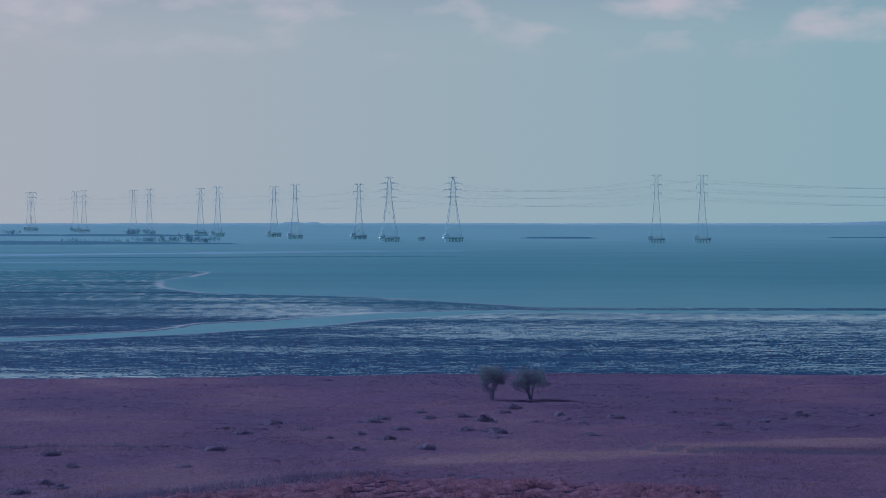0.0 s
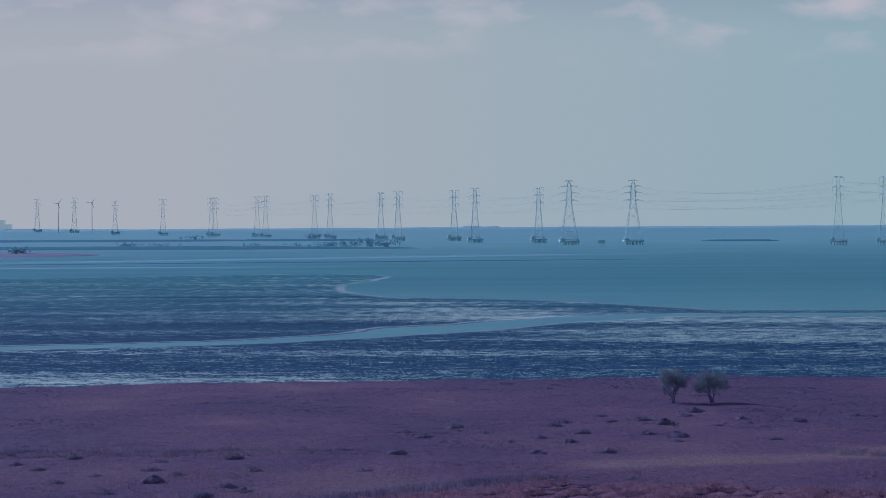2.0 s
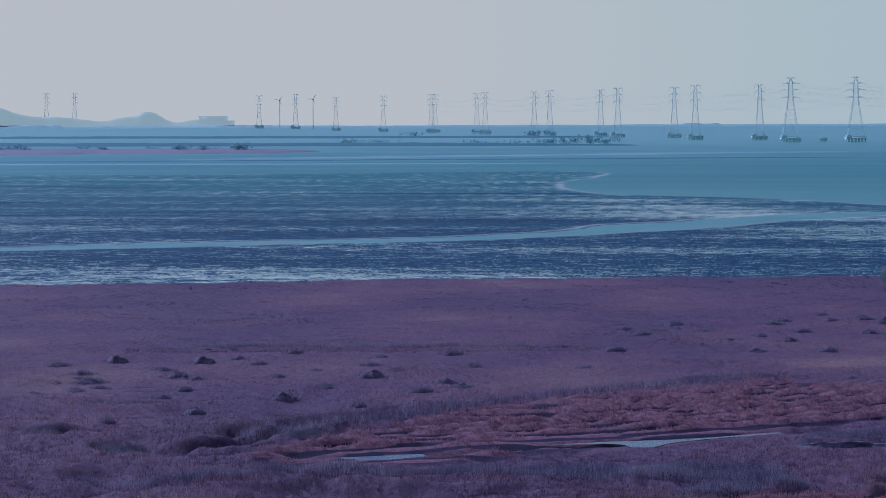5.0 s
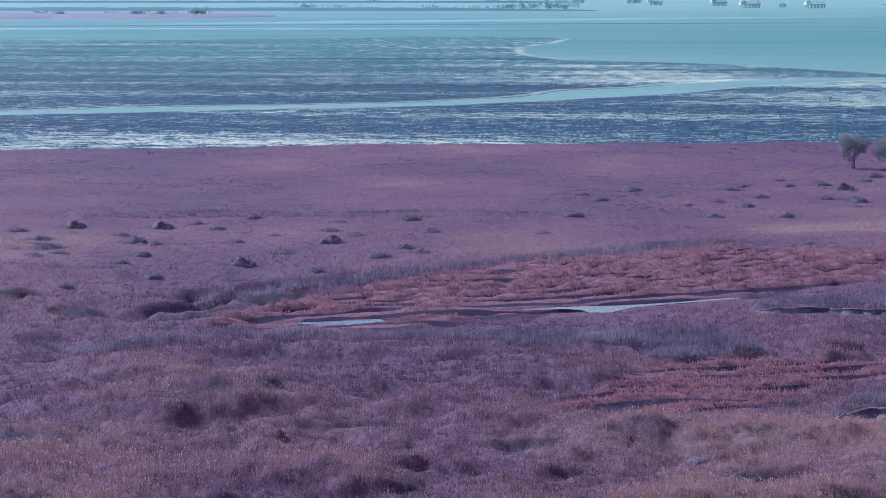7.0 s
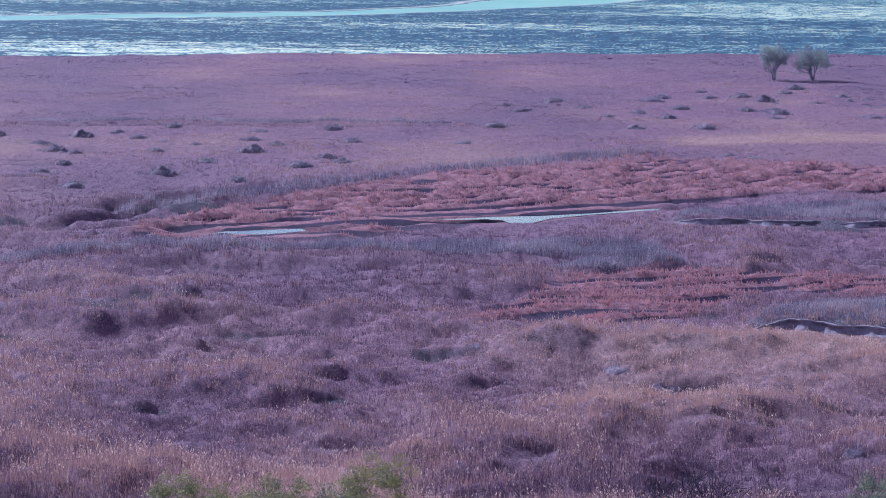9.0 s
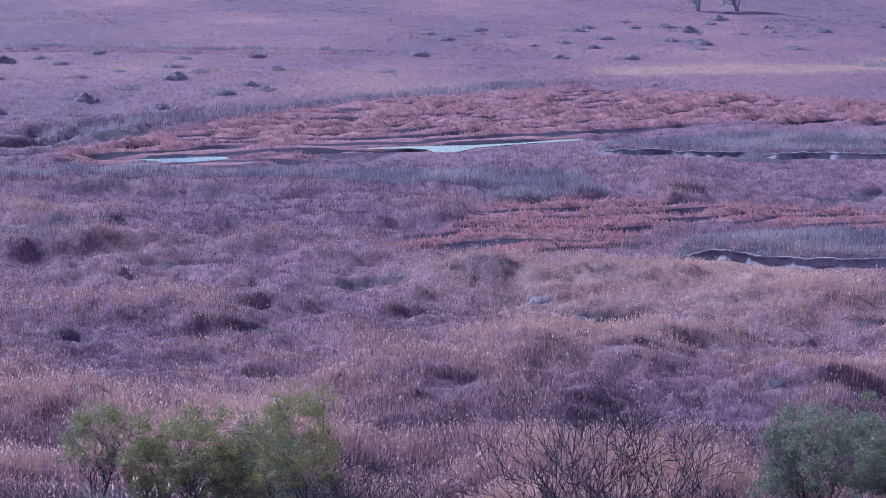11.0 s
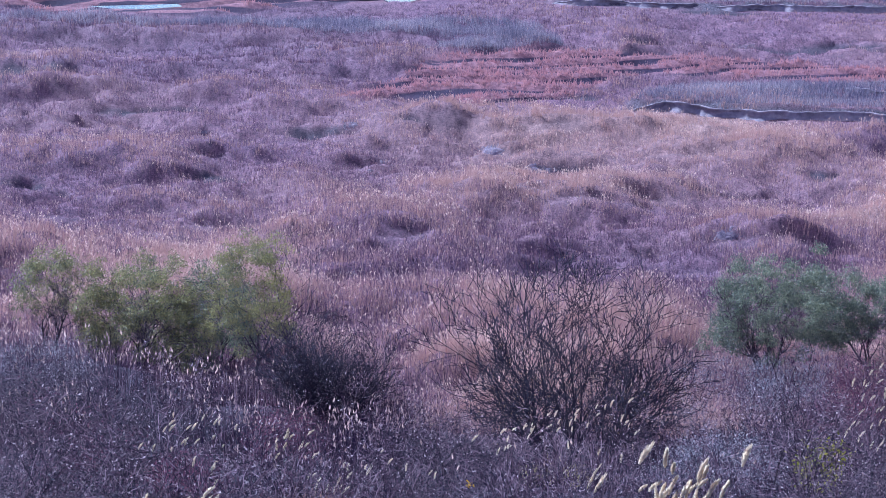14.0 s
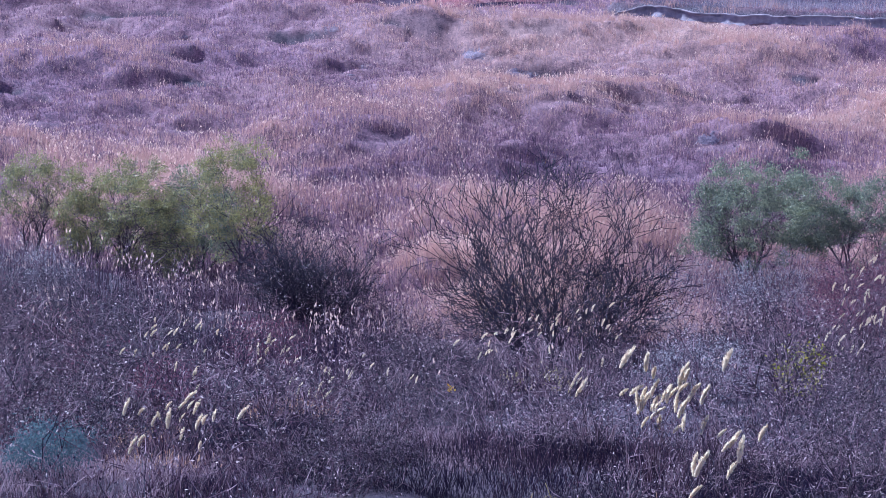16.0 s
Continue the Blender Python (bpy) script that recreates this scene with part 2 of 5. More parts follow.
# gaps in the reeds, each backed by a shaded wall of stems: x, y of the wall's foot, width
HOLLOWS = [(-27.5, 132.1, 2.9), (-13.8, 130.9, 2.1), (-7.4, 131.9, 1.8), (4.7, 130.2, 2.0), (-10.0, 122.5, 1.3), (-9.9, 118.0, 1.7), (-2.7, 114.1, 1.8), (0.6, 112.2, 2.7), (2.1, 115.3, 1.6), (7.6, 112.3, 2.4),
           (3.4, 125.5, 2.4), (-7.1, 105.0, 1.4), (-1.1, 104.8, 1.5), (5.8, 105.6, 1.9), (1.5, 105.7, 1.8), (-9.0, 100.9, 0.9), (-20.7, 107.8, 1.0), (-15.6, 106.6, 1.2), (-16.3, 99.1, 1.3), (-4.9, 98.8, 0.9),
           (8.4, 105.6, 1.4), (-2.0, 132.1, 1.8), (-3.4, 128.8, 1.5), (-4.3, 126.0, 1.6), (11.4, 117.6, 1.3), (-24.3, 129.7, 1.2), (-19.1, 129.1, 1.4), (-24.8, 123.9, 1.2), (-17.5, 121.6, 1.2), (4.6, 102.5, 1.3)]
SHORE = [(-1500, 900), (-600, 985), (-216, 1022), (-139, 1080), (-93, 1066), (-79, 1022), (-83, 912), (-82, 845), (-72, 796), (-60, 765), (-25, 741), (3, 700), (26, 654), (110, 648), (400, 630), (1500, 560),
         (1500, 150), (-1500, 150)]
CHANNEL = [(-1200, 410), (-140, 439), (-98, 464), (-73, 478), (-48, 502), (-26, 541), (-13, 575), (12, 612), (140, 600), (140, 622), (8, 625), (-14, 606), (-30, 572), (-44, 553), (-54, 516), (-73, 490), (-102, 476), (-140, 449), (-1200, 418)]


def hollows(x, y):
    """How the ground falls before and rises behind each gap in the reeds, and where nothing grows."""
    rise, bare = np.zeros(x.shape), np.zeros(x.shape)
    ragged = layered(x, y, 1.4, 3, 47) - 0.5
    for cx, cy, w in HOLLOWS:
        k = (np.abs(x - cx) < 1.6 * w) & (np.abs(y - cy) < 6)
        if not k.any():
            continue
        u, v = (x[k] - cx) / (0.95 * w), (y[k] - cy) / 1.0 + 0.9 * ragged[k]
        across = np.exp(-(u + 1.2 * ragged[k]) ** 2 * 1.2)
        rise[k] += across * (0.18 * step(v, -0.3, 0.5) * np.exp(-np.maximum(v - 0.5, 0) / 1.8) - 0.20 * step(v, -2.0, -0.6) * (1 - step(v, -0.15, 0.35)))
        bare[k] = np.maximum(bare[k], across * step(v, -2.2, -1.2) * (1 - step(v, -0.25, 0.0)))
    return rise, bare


def marsh_edge(x):
    return 373 + 0.16 * x - 0.0009 * np.minimum(x, 0) ** 2 - 0.004 * np.clip(x, 0, 90) ** 2


HILL_D = [0, 3, 7, 14, 25, 32, 50, 66, 74, 80, 88]
HILL_Z = [20.35, 20.2, 18.3, 15.0, 12.0, 10.7, 6.2, 2.5, 1.0, 0.35, 0.0]


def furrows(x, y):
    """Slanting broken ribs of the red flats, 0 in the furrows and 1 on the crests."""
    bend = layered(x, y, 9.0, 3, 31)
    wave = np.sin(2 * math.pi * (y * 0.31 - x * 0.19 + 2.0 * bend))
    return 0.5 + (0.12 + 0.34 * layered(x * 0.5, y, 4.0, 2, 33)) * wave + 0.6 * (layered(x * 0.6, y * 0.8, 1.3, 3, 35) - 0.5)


def terrain(x, y):
    """Height of the ground and the weights of its covers."""
    x, y = np.asarray(x, dtype=float), np.asarray(y, dtype=float)
    r = np.hypot(x, y)
    knoll = 1.7 * np.exp(-((x + 13.5) / 5.0) ** 2 - ((y - 70) / 6.0) ** 2) + 0.9 * np.exp(-((x - 7) / 4.0) ** 2 - ((y - 66) / 6.0) ** 2)
    hill = np.interp(np.where(y > 0, np.maximum(y, 0.55 * r), 0.35 * r) , HILL_D, HILL_Z) + knoll
    edge = y - marsh_edge(np.clip(x, -200, 200)) + 5 * (layered(x, y, 7, 3, 5) - 0.5)
    land = 1 - step(edge, -1.5, 1.5)
    land = np.where(y < -60, 1.0, land)
    shore = inside(x, y, SHORE) + 6 * (layered(x, y, 30, 3, 8) - 0.5)
    chan = inside(x, y, CHANNEL) + 5 * (layered(x, y, 16, 3, 9) - 0.5)
    flat = step(shore, -4, 4)
    channel = step(chan, -2.0, 2.0)
    mud = -1.0 + 1.0 * flat + 0.10 * step(shore, 2, 40) + 0.03 * (layered(x, y, 9, 4, 11) - 0.5) * flat - 0.5 * channel * flat
    red = np.maximum(step(inside(x, y, RED_FLAT), -1.0, 1.5), step(inside(x, y, RED_PATCH), -0.8, 1.0))
    swell = layered(x * 0.42, y * 0.45, 3.0, 3, 21) - 0.47
    # hummocks stand steep on the side away from the sun
    lumps = 3.0 * (layered(x * 0.42, (y + 3.0 * swell) * 0.45, 3.0, 3, 21) - 0.47) + 1.35 * (layered(x * 0.7, y * 0.7, 1.3, 3, 25) - 0.5)
    gap_rise, gap = hollows(x, y)
    near = 1 - step(y, 130, 240)
    # dark patches of shade among the reeds, painted as bare dips
    dark_dip = step(layered(x * 0.4, y * 0.62, 3.0, 3, 77) + 0.10 * layered(x, y, 0.9, 2, 78), 0.76, 0.83) * (1 - red) * (1 - step(y, 190, 250)) * step(y, 92, 100)
    lump_h = -0.22 * dark_dip + (0.13 + 0.56 * near) * lumps * (1 - red) + gap_rise
    ridge = furrows(x, y)
    ridges = (0.5 + 0.6 * step(y, 165, 172)) * (ridge - 0.5) * red
    pond = np.maximum(step(inside(x, y, POND_A) + 0.8 * (layered(x, y, 2, 2, 3) - 0.5), -0.3, 0.4), step(inside(x, y, POND_B), -0.3, 0.4))
    bank, cut, face, calm = 0.0, np.zeros(x.shape), np.zeros(x.shape), np.zeros(x.shape)
    for poly, up in ((BANK_NEAR, 0.5), (BANK_FAR, 0.42), (BANK_EDGE, 0.45)):
        d = inside(x, y, poly) + 0.3 * (layered(x, y, 3.0, 3, 41) - 0.5)
        # the cuts run out to nothing at their seaward ends
        d = d - 1.2 * (1 - step(x, poly[0][0] - 0.5, poly[0][0] + 2)) * (poly is not BANK_EDGE)
        bank = np.maximum(bank, up * step(d, -0.35, 0.25))
        clear = step(x, poly[0][0], poly[0][0] + 1.5)
        face = np.maximum(face, step(d, -1.0, -0.5) * (1 - step(d, 0.2, 0.45)) * clear)
        cut = np.maximum(cut, (d > -1.9) & (d < -0.1) & (clear > 0.4))
        calm = np.maximum(calm, step(d, -6, -2) * (1 - step(d, 1, 3)))
    dry = 1 - 0.95 * np.maximum(step(inside(x, y, POND_A), -6, -0.8), step(inside(x, y, POND_B), -6, -0.8))
    ditch = np.zeros(x.shape)
    for line in DITCHES:
        d = near_line(x, y, line) + 0.7 * (layered(x, y, 1.8, 3, 44) - 0.5)
        trench = np.exp(-(d / 0.85) ** 2)
        ditch, gap = ditch - 0.5 * trench + 0.2 * np.exp(-((d - 1.7) / 0.7) ** 2) * dry, np.maximum(gap, trench)
        face = np.maximum(face, 0.6 * np.exp(-(d / 0.6) ** 2))
    ridges = ridges * dry
    marsh = 0.45 + ditch + (lump_h * (1 - 0.8 * np.clip(bank, 0, 1)) * (1 - 0.75 * calm) + ridges) * (1 - pond) + bank - 0.4 * pond
    z = mud * (1 - land) + marsh * land
    z = np.where(hill > 0.02, np.maximum(z * (1 - step(hill, 0.3, 2)), 0) + hill + step(hill, 0.3, 2) * (1.5 * layered(x, y, 3.6, 4, 51) - 0.4) * step(r, 6, 24), z)
    foam = flat * (1 - land) * (0.8 * np.exp(-((shore - 5) / 2.0) ** 2) + 0.8 * np.exp(-((chan + 2.4) / 1.0) ** 2) * (x < 40))
    wet = np.clip(0.75 * np.exp(-((edge - 12) / 16) ** 2) * step(-x, 10, 60) + 0.5 * step(x, -40, 10) * np.exp(-((y - 515 - 0.1 * x) / 38) ** 2)
                  + 0.7 * np.exp(-((shore - 60) / 30) ** 2) * step(x, -120, -30) + 0.10, 0, 1)
    return {"z": z, "land": land, "mud": flat * (1 - channel), "red": red * land, "foam": foam, "wet": wet, "hill": step(hill, 0.3, 2), "bare": np.maximum(np.maximum(step(hill, 1.2, 3), face), np.maximum(dark_dip, 0.3 * gap)), "dark_dip": np.maximum(dark_dip, gap), "face": face, "pond": pond, "edge": edge, "bank": bank, "cut": cut, "lumps": lumps, "outer": step(y, 430, 1000), "ridge": ridge, "dry": dry}


def height(x, y):
    return terrain(np.array([float(x)]), np.array([float(y)]))["z"][0]


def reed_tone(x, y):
    """Warm where the heads are ripe, dull where the stand is dense, darker to the left; the far marsh is dulled towards
    purple as haze would.
    """
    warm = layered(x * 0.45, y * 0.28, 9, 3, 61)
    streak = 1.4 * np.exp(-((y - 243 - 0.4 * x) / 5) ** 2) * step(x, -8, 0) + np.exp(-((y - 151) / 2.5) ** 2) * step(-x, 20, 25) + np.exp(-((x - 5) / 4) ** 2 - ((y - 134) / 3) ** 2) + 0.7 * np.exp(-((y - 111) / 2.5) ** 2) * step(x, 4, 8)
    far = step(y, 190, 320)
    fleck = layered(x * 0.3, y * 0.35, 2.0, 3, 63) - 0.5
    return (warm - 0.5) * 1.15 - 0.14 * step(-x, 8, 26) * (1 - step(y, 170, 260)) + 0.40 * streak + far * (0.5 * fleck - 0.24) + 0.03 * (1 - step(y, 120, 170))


# ---- ground: one sheet from the hill at the camera's feet to the horizon ----
def ground_material():
    m = bpy.data.materials.new("marsh_mud_and_earth")
    m.use_nodes = True
    n, l = m.node_tree.nodes, m.node_tree.links
    b = n["Principled BSDF"]
    geo = n.new("ShaderNodeNewGeometry")

    def attr(name):
        a = n.new("ShaderNodeAttribute")
        a.attribute_name = name
        return a.outputs["Fac"]

    def noise_at(scale, detail=5, rough=0.55, stretch=(1, 1, 1)):
        mp, t = n.new("ShaderNodeMapping"), n.new("ShaderNodeTexNoise")
        mp.inputs["Scale"].default_value = stretch
        l.new(geo.outputs["Position"], mp.inputs["Vector"])
        l.new(mp.outputs[0], t.inputs["Vector"])
        t.inputs["Scale"].default_value, t.inputs["Detail"].default_value, t.inputs["Roughness"].default_value = scale, detail, rough
        return t.outputs["Fac"]

    def mapped(v, lo, hi, a=0.0, c=1.0):
        r = n.new("ShaderNodeMapRange")
        for key, val in (("From Min", lo), ("From Max", hi), ("To Min", a), ("To Max", c)):
            r.inputs[key].default_value = val
        l.new(v, r.inputs["Value"])
        return r.outputs[0]

    def maths(op, a, c):
        k = n.new("ShaderNodeMath")
        k.operation = op
        for i, v in enumerate((a, c)):
            if isinstance(v, float):
                k.inputs[i].default_value = v
            else:
                l.new(v, k.inputs[i])
        return k.outputs[0]

    def blend(f, a, c):
        k = n.new("ShaderNodeMix")
        k.data_type = "RGBA"
        l.new(f, k.inputs["Factor"])
        for key, v in (("A", a), ("B", c)):
            if isinstance(v, tuple):
                k.inputs[key].default_value = (*v, 1)
            else:
                l.new(v, k.inputs[key])
        return k.outputs["Result"]

    fine, mid, big = noise_at(11, 6, 0.78), noise_at(0.8), noise_at(0.06)
    blade = maths("ADD", maths("MULTIPLY", fine, 0.6), maths("MULTIPLY", noise_at(2.6, 5, 0.7, (1.6, 0.6, 0.35)), 0.4))
    grass = blend(mapped(blade, 0.38, 0.62), (0.045, 0.028, 0.072), (0.305, 0.172, 0.25))
    grass = blend(mapped(big, 0.42, 0.66, 0.0, 0.25), grass, (0.30, 0.18, 0.18))
    grass = blend(mapped(attr("warm"), 0.02, 0.45, 0.0, 0.75), grass, blend(mapped(blade, 0.38, 0.62), (0.13, 0.08, 0.10), (0.50, 0.32, 0.29)))
    grass = blend(mapped(attr("warm"), -0.08, -0.45, 0.0, 0.55), grass, blend(mapped(blade, 0.38, 0.62), (0.035, 0.026, 0.065), (0.19, 0.13, 0.21)))
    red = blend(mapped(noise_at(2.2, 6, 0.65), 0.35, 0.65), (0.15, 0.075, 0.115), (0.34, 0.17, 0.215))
    # furrow soil darkened further for the shade between the ribs
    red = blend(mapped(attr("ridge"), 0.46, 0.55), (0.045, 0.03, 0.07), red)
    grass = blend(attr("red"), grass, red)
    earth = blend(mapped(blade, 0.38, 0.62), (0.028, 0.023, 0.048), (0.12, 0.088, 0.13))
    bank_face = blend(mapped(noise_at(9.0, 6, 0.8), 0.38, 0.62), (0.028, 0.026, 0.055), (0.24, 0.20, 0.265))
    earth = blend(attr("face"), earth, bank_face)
    # bare earth, and the dips' shade in the same dark colour
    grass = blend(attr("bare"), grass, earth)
    mud = blend(mapped(noise_at(1.0, 5, 0.65, (0.9, 0.12, 1)), 0.36, 0.64), (0.018, 0.042, 0.092), (0.044, 0.098, 0.150))
    # mud pales to teal with distance, haze put into its colour
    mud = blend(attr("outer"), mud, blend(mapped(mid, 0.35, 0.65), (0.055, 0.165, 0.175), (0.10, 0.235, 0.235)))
    # long low creeks and swells lying across the flat
    creek = noise_at(1.0, 4, 0.55, (0.006, 0.055, 1))
    mud = blend(mapped(creek, 0.56, 0.64, 0.0, 0.7), mud, (0.022, 0.050, 0.095))
    # films of standing water, the sky they mirror painted pale into their colour: small flecks, gathered in long
    # streaks where the flat is wettest
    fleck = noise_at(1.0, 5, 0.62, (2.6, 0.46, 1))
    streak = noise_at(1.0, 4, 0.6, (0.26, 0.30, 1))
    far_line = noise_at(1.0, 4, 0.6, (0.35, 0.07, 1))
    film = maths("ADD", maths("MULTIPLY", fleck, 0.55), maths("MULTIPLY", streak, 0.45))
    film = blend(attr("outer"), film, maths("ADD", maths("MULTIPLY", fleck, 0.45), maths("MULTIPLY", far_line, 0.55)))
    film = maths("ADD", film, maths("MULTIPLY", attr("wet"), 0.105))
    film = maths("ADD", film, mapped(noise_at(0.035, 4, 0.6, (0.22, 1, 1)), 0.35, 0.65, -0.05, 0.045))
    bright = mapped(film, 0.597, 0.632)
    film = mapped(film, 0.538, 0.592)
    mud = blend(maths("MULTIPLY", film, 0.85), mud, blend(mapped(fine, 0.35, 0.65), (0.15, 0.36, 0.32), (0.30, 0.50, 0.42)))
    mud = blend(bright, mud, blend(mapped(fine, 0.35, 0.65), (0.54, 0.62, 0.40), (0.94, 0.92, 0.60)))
    mud = blend(maths("MULTIPLY", attr("foam"), mapped(fine, 0.35, 0.6, 0.25, 0.85)), mud, (0.74, 0.72, 0.64))
    land = attr("land")
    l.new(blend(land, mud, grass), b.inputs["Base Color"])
    dry = maths("MAXIMUM", land, mapped(film, 0.0, 1.0, 1.0, 0.0))
    l.new(mapped(dry, 0.0, 1.0, 0.22, 0.8), b.inputs["Roughness"])
    l.new(mapped(dry, 0.0, 1.0, 0.35, 0.06), b.inputs["Specular IOR Level"])
    bump = n.new("ShaderNodeBump")
    l.new(fine, bump.inputs["Height"])
    l.new(mapped(land, 0.0, 1.0, 0.0, 0.9), bump.inputs["Strength"])
    bump.inputs["Distance"].default_value = 0.12
    l.new(bump.outputs["Normal"], b.inputs["Normal"])
    return m


def ground_sheet():
    dips = np.concatenate([np.linspace(21.85, 60, 40), np.linspace(60.8, 300, 240), np.linspace(302.5, 1300, 400), np.linspace(1305, 1700, 50)])
    dist = np.concatenate([22 * 4950 / dips, [58, 50, 42, 34, 26, 19, 13, 8, 4, 1.5]])
    fine = np.radians(np.arange(-11, 18.6, 0.062))
    rest = np.radians(np.arange(22, 345, 4.0))
    az = np.concatenate([fine, rest])
    # azimuth counts to the left of straight ahead
    d, a = np.meshgrid(dist, az, indexing="ij")
    x, y = -d * np.sin(a), d * np.cos(a)
    t = terrain(x.ravel(), y.ravel())
    rows, cols = d.shape
    idx = np.arange(rows * cols).reshape(rows, cols)
    nxt = np.roll(idx, -1, 1)
    quads = np.stack([idx[:-1], nxt[:-1], nxt[1:], idx[1:]], -1).reshape(-1, 4)
    verts = np.stack([x.ravel(), y.ravel(), t["z"]], -1)
    verts = np.concatenate([verts, [[0, 0, 20.4]]])
    fan = np.stack([idx[-1], nxt[-1], np.full(cols, rows * cols)], -1)
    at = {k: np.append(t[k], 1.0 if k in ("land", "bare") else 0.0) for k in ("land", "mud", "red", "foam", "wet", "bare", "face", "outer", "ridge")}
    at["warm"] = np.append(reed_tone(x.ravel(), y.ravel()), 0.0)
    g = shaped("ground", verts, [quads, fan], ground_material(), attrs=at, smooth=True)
    return tagged(g, "purple-brown reed marsh falling to wet grey mudflats and seabed", "ground", kind="structure")


ground_sheet()


def water_material():
    """Teal water, paler over the shoals by the shore and, for haze, towards the horizon, with long faint wind streaks.
    """
    m = bpy.data.materials.new("sea_water")
    m.use_nodes = True
    n, l = m.node_tree.nodes, m.node_tree.links
    b = n["Principled BSDF"]
    b.inputs["Roughness"].default_value, b.inputs["Specular IOR Level"].default_value = 0.4, 0.36
    geo, sep = n.new("ShaderNodeNewGeometry"), n.new("ShaderNodeSeparateXYZ")
    l.new(geo.outputs["Position"], sep.inputs[0])
    depth = n.new("ShaderNodeMapRange")
    depth.interpolation_type = "SMOOTHSTEP"
    depth.inputs["From Min"].default_value, depth.inputs["From Max"].default_value = 560, 1000
    l.new(sep.outputs["Y"], depth.inputs["Value"])
    cols = []
    for scale, stretch, lo, hi in ((1.0, (0.006, 0.02, 1), 0.4, 0.62), (1.0, (0.05, 0.09, 1), 0.35, 0.7)):
        mp, t, r = n.new("ShaderNodeMapping"), n.new("ShaderNodeTexNoise"), n.new("ShaderNodeMapRange")
        mp.inputs["Scale"].default_value = stretch
        t.inputs["Scale"].default_value, t.inputs["Detail"].default_value, t.inputs["Roughness"].default_value = scale, 6, 0.6
        r.inputs["From Min"].default_value, r.inputs["From Max"].default_value = lo, hi
        l.new(geo.outputs["Position"], mp.inputs["Vector"])
        l.new(mp.outputs[0], t.inputs["Vector"])
        l.new(t.outputs["Fac"], r.inputs["Value"])
        cols.append(r.outputs[0])

    def blend(f, a, c):
        k = n.new("ShaderNodeMix")
        k.data_type = "RGBA"
        l.new(f, k.inputs["Factor"])
        for key, v in (("A", a), ("B", c)):
            if isinstance(v, tuple):
                k.inputs[key].default_value = (*v, 1)
            else:
                l.new(v, k.inputs[key])
        return k.outputs["Result"]

    deep = blend(cols[0], (0.055, 0.238, 0.20), (0.09, 0.298, 0.25))
    shoal = blend(cols[1], (0.14, 0.335, 0.275), (0.21, 0.40, 0.32))
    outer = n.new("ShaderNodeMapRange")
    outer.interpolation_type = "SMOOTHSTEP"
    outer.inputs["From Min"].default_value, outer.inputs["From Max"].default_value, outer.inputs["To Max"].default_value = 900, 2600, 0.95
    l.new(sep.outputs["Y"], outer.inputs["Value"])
    # haze over the far water, painted as a paler teal
    haze_teal = blend(cols[0], (0.22, 0.45, 0.385), (0.31, 0.52, 0.445))
    l.new(blend(outer.outputs[0], blend(depth.outputs[0], shoal, deep), haze_teal), b.inputs["Base Color"])
    bump, rip = n.new("ShaderNodeBump"), n.new("ShaderNodeTexNoise")
    rip.inputs["Scale"].default_value, rip.inputs["Detail"].default_value = 0.9, 4
    l.new(geo.outputs["Position"], rip.inputs["Vector"])
    l.new(rip.outputs["Fac"], bump.inputs["Height"])
    bump.inputs["Strength"].default_value, bump.inputs["Distance"].default_value = 0.25, 0.1
    l.new(bump.outputs["Normal"], b.inputs["Normal"])
    return m


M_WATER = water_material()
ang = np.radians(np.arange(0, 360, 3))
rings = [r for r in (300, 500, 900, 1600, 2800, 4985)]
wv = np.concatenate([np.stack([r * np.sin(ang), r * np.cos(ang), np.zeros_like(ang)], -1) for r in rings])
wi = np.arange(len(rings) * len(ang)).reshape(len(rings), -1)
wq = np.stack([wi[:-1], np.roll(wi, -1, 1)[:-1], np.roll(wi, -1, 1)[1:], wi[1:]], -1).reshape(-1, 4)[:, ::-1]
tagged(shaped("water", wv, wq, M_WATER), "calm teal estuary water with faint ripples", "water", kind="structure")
M_POND = material("pond_water", [(0.08, 0.12, 0.12), (0.12, 0.16, 0.145)], rough=0.15, spec=0.3, scale=1)
for poly in (POND_A, POND_B):
    pts = np.array(poly)
    mid = pts.mean(0)
    out = mid + (pts - mid) * 1.03
    k = len(pts)
    tri = np.array(tessellate_polygon([[Vector((a, b, 0)) for a, b in out]]))
    p = shaped("pond", np.column_stack([out, np.full(k, 0.40)]), tri, M_POND)
    tagged(p, "shallow pale pool lying among red saltmarsh plants", "pond", kind="structure")


# ---- pylons ----
def frame_bars(levels, pieces):
    """Corner points of a square lattice: levels of (z, half width)."""
    legs, brace = [], []
    cs = [(-1, -1), (1, -1), (1, 1), (-1, 1)]
    for (z0, w0), (z1, w1) in zip(levels, levels[1:]):
        for k in range(4):
            a, b = cs[k], cs[(k + 1) % 4]
            p0, p1 = (a[0] * w0, a[1] * w0, z0), (a[0] * w1, a[1] * w1, z1)
            q0, q1 = (b[0] * w0, b[1] * w0, z0), (b[0] * w1, b[1] * w1, z1)
            legs.append((k, (p0, p1)))
            brace += [(p0, q1), (q0, p1), (p1, q1)]
    return legs, brace


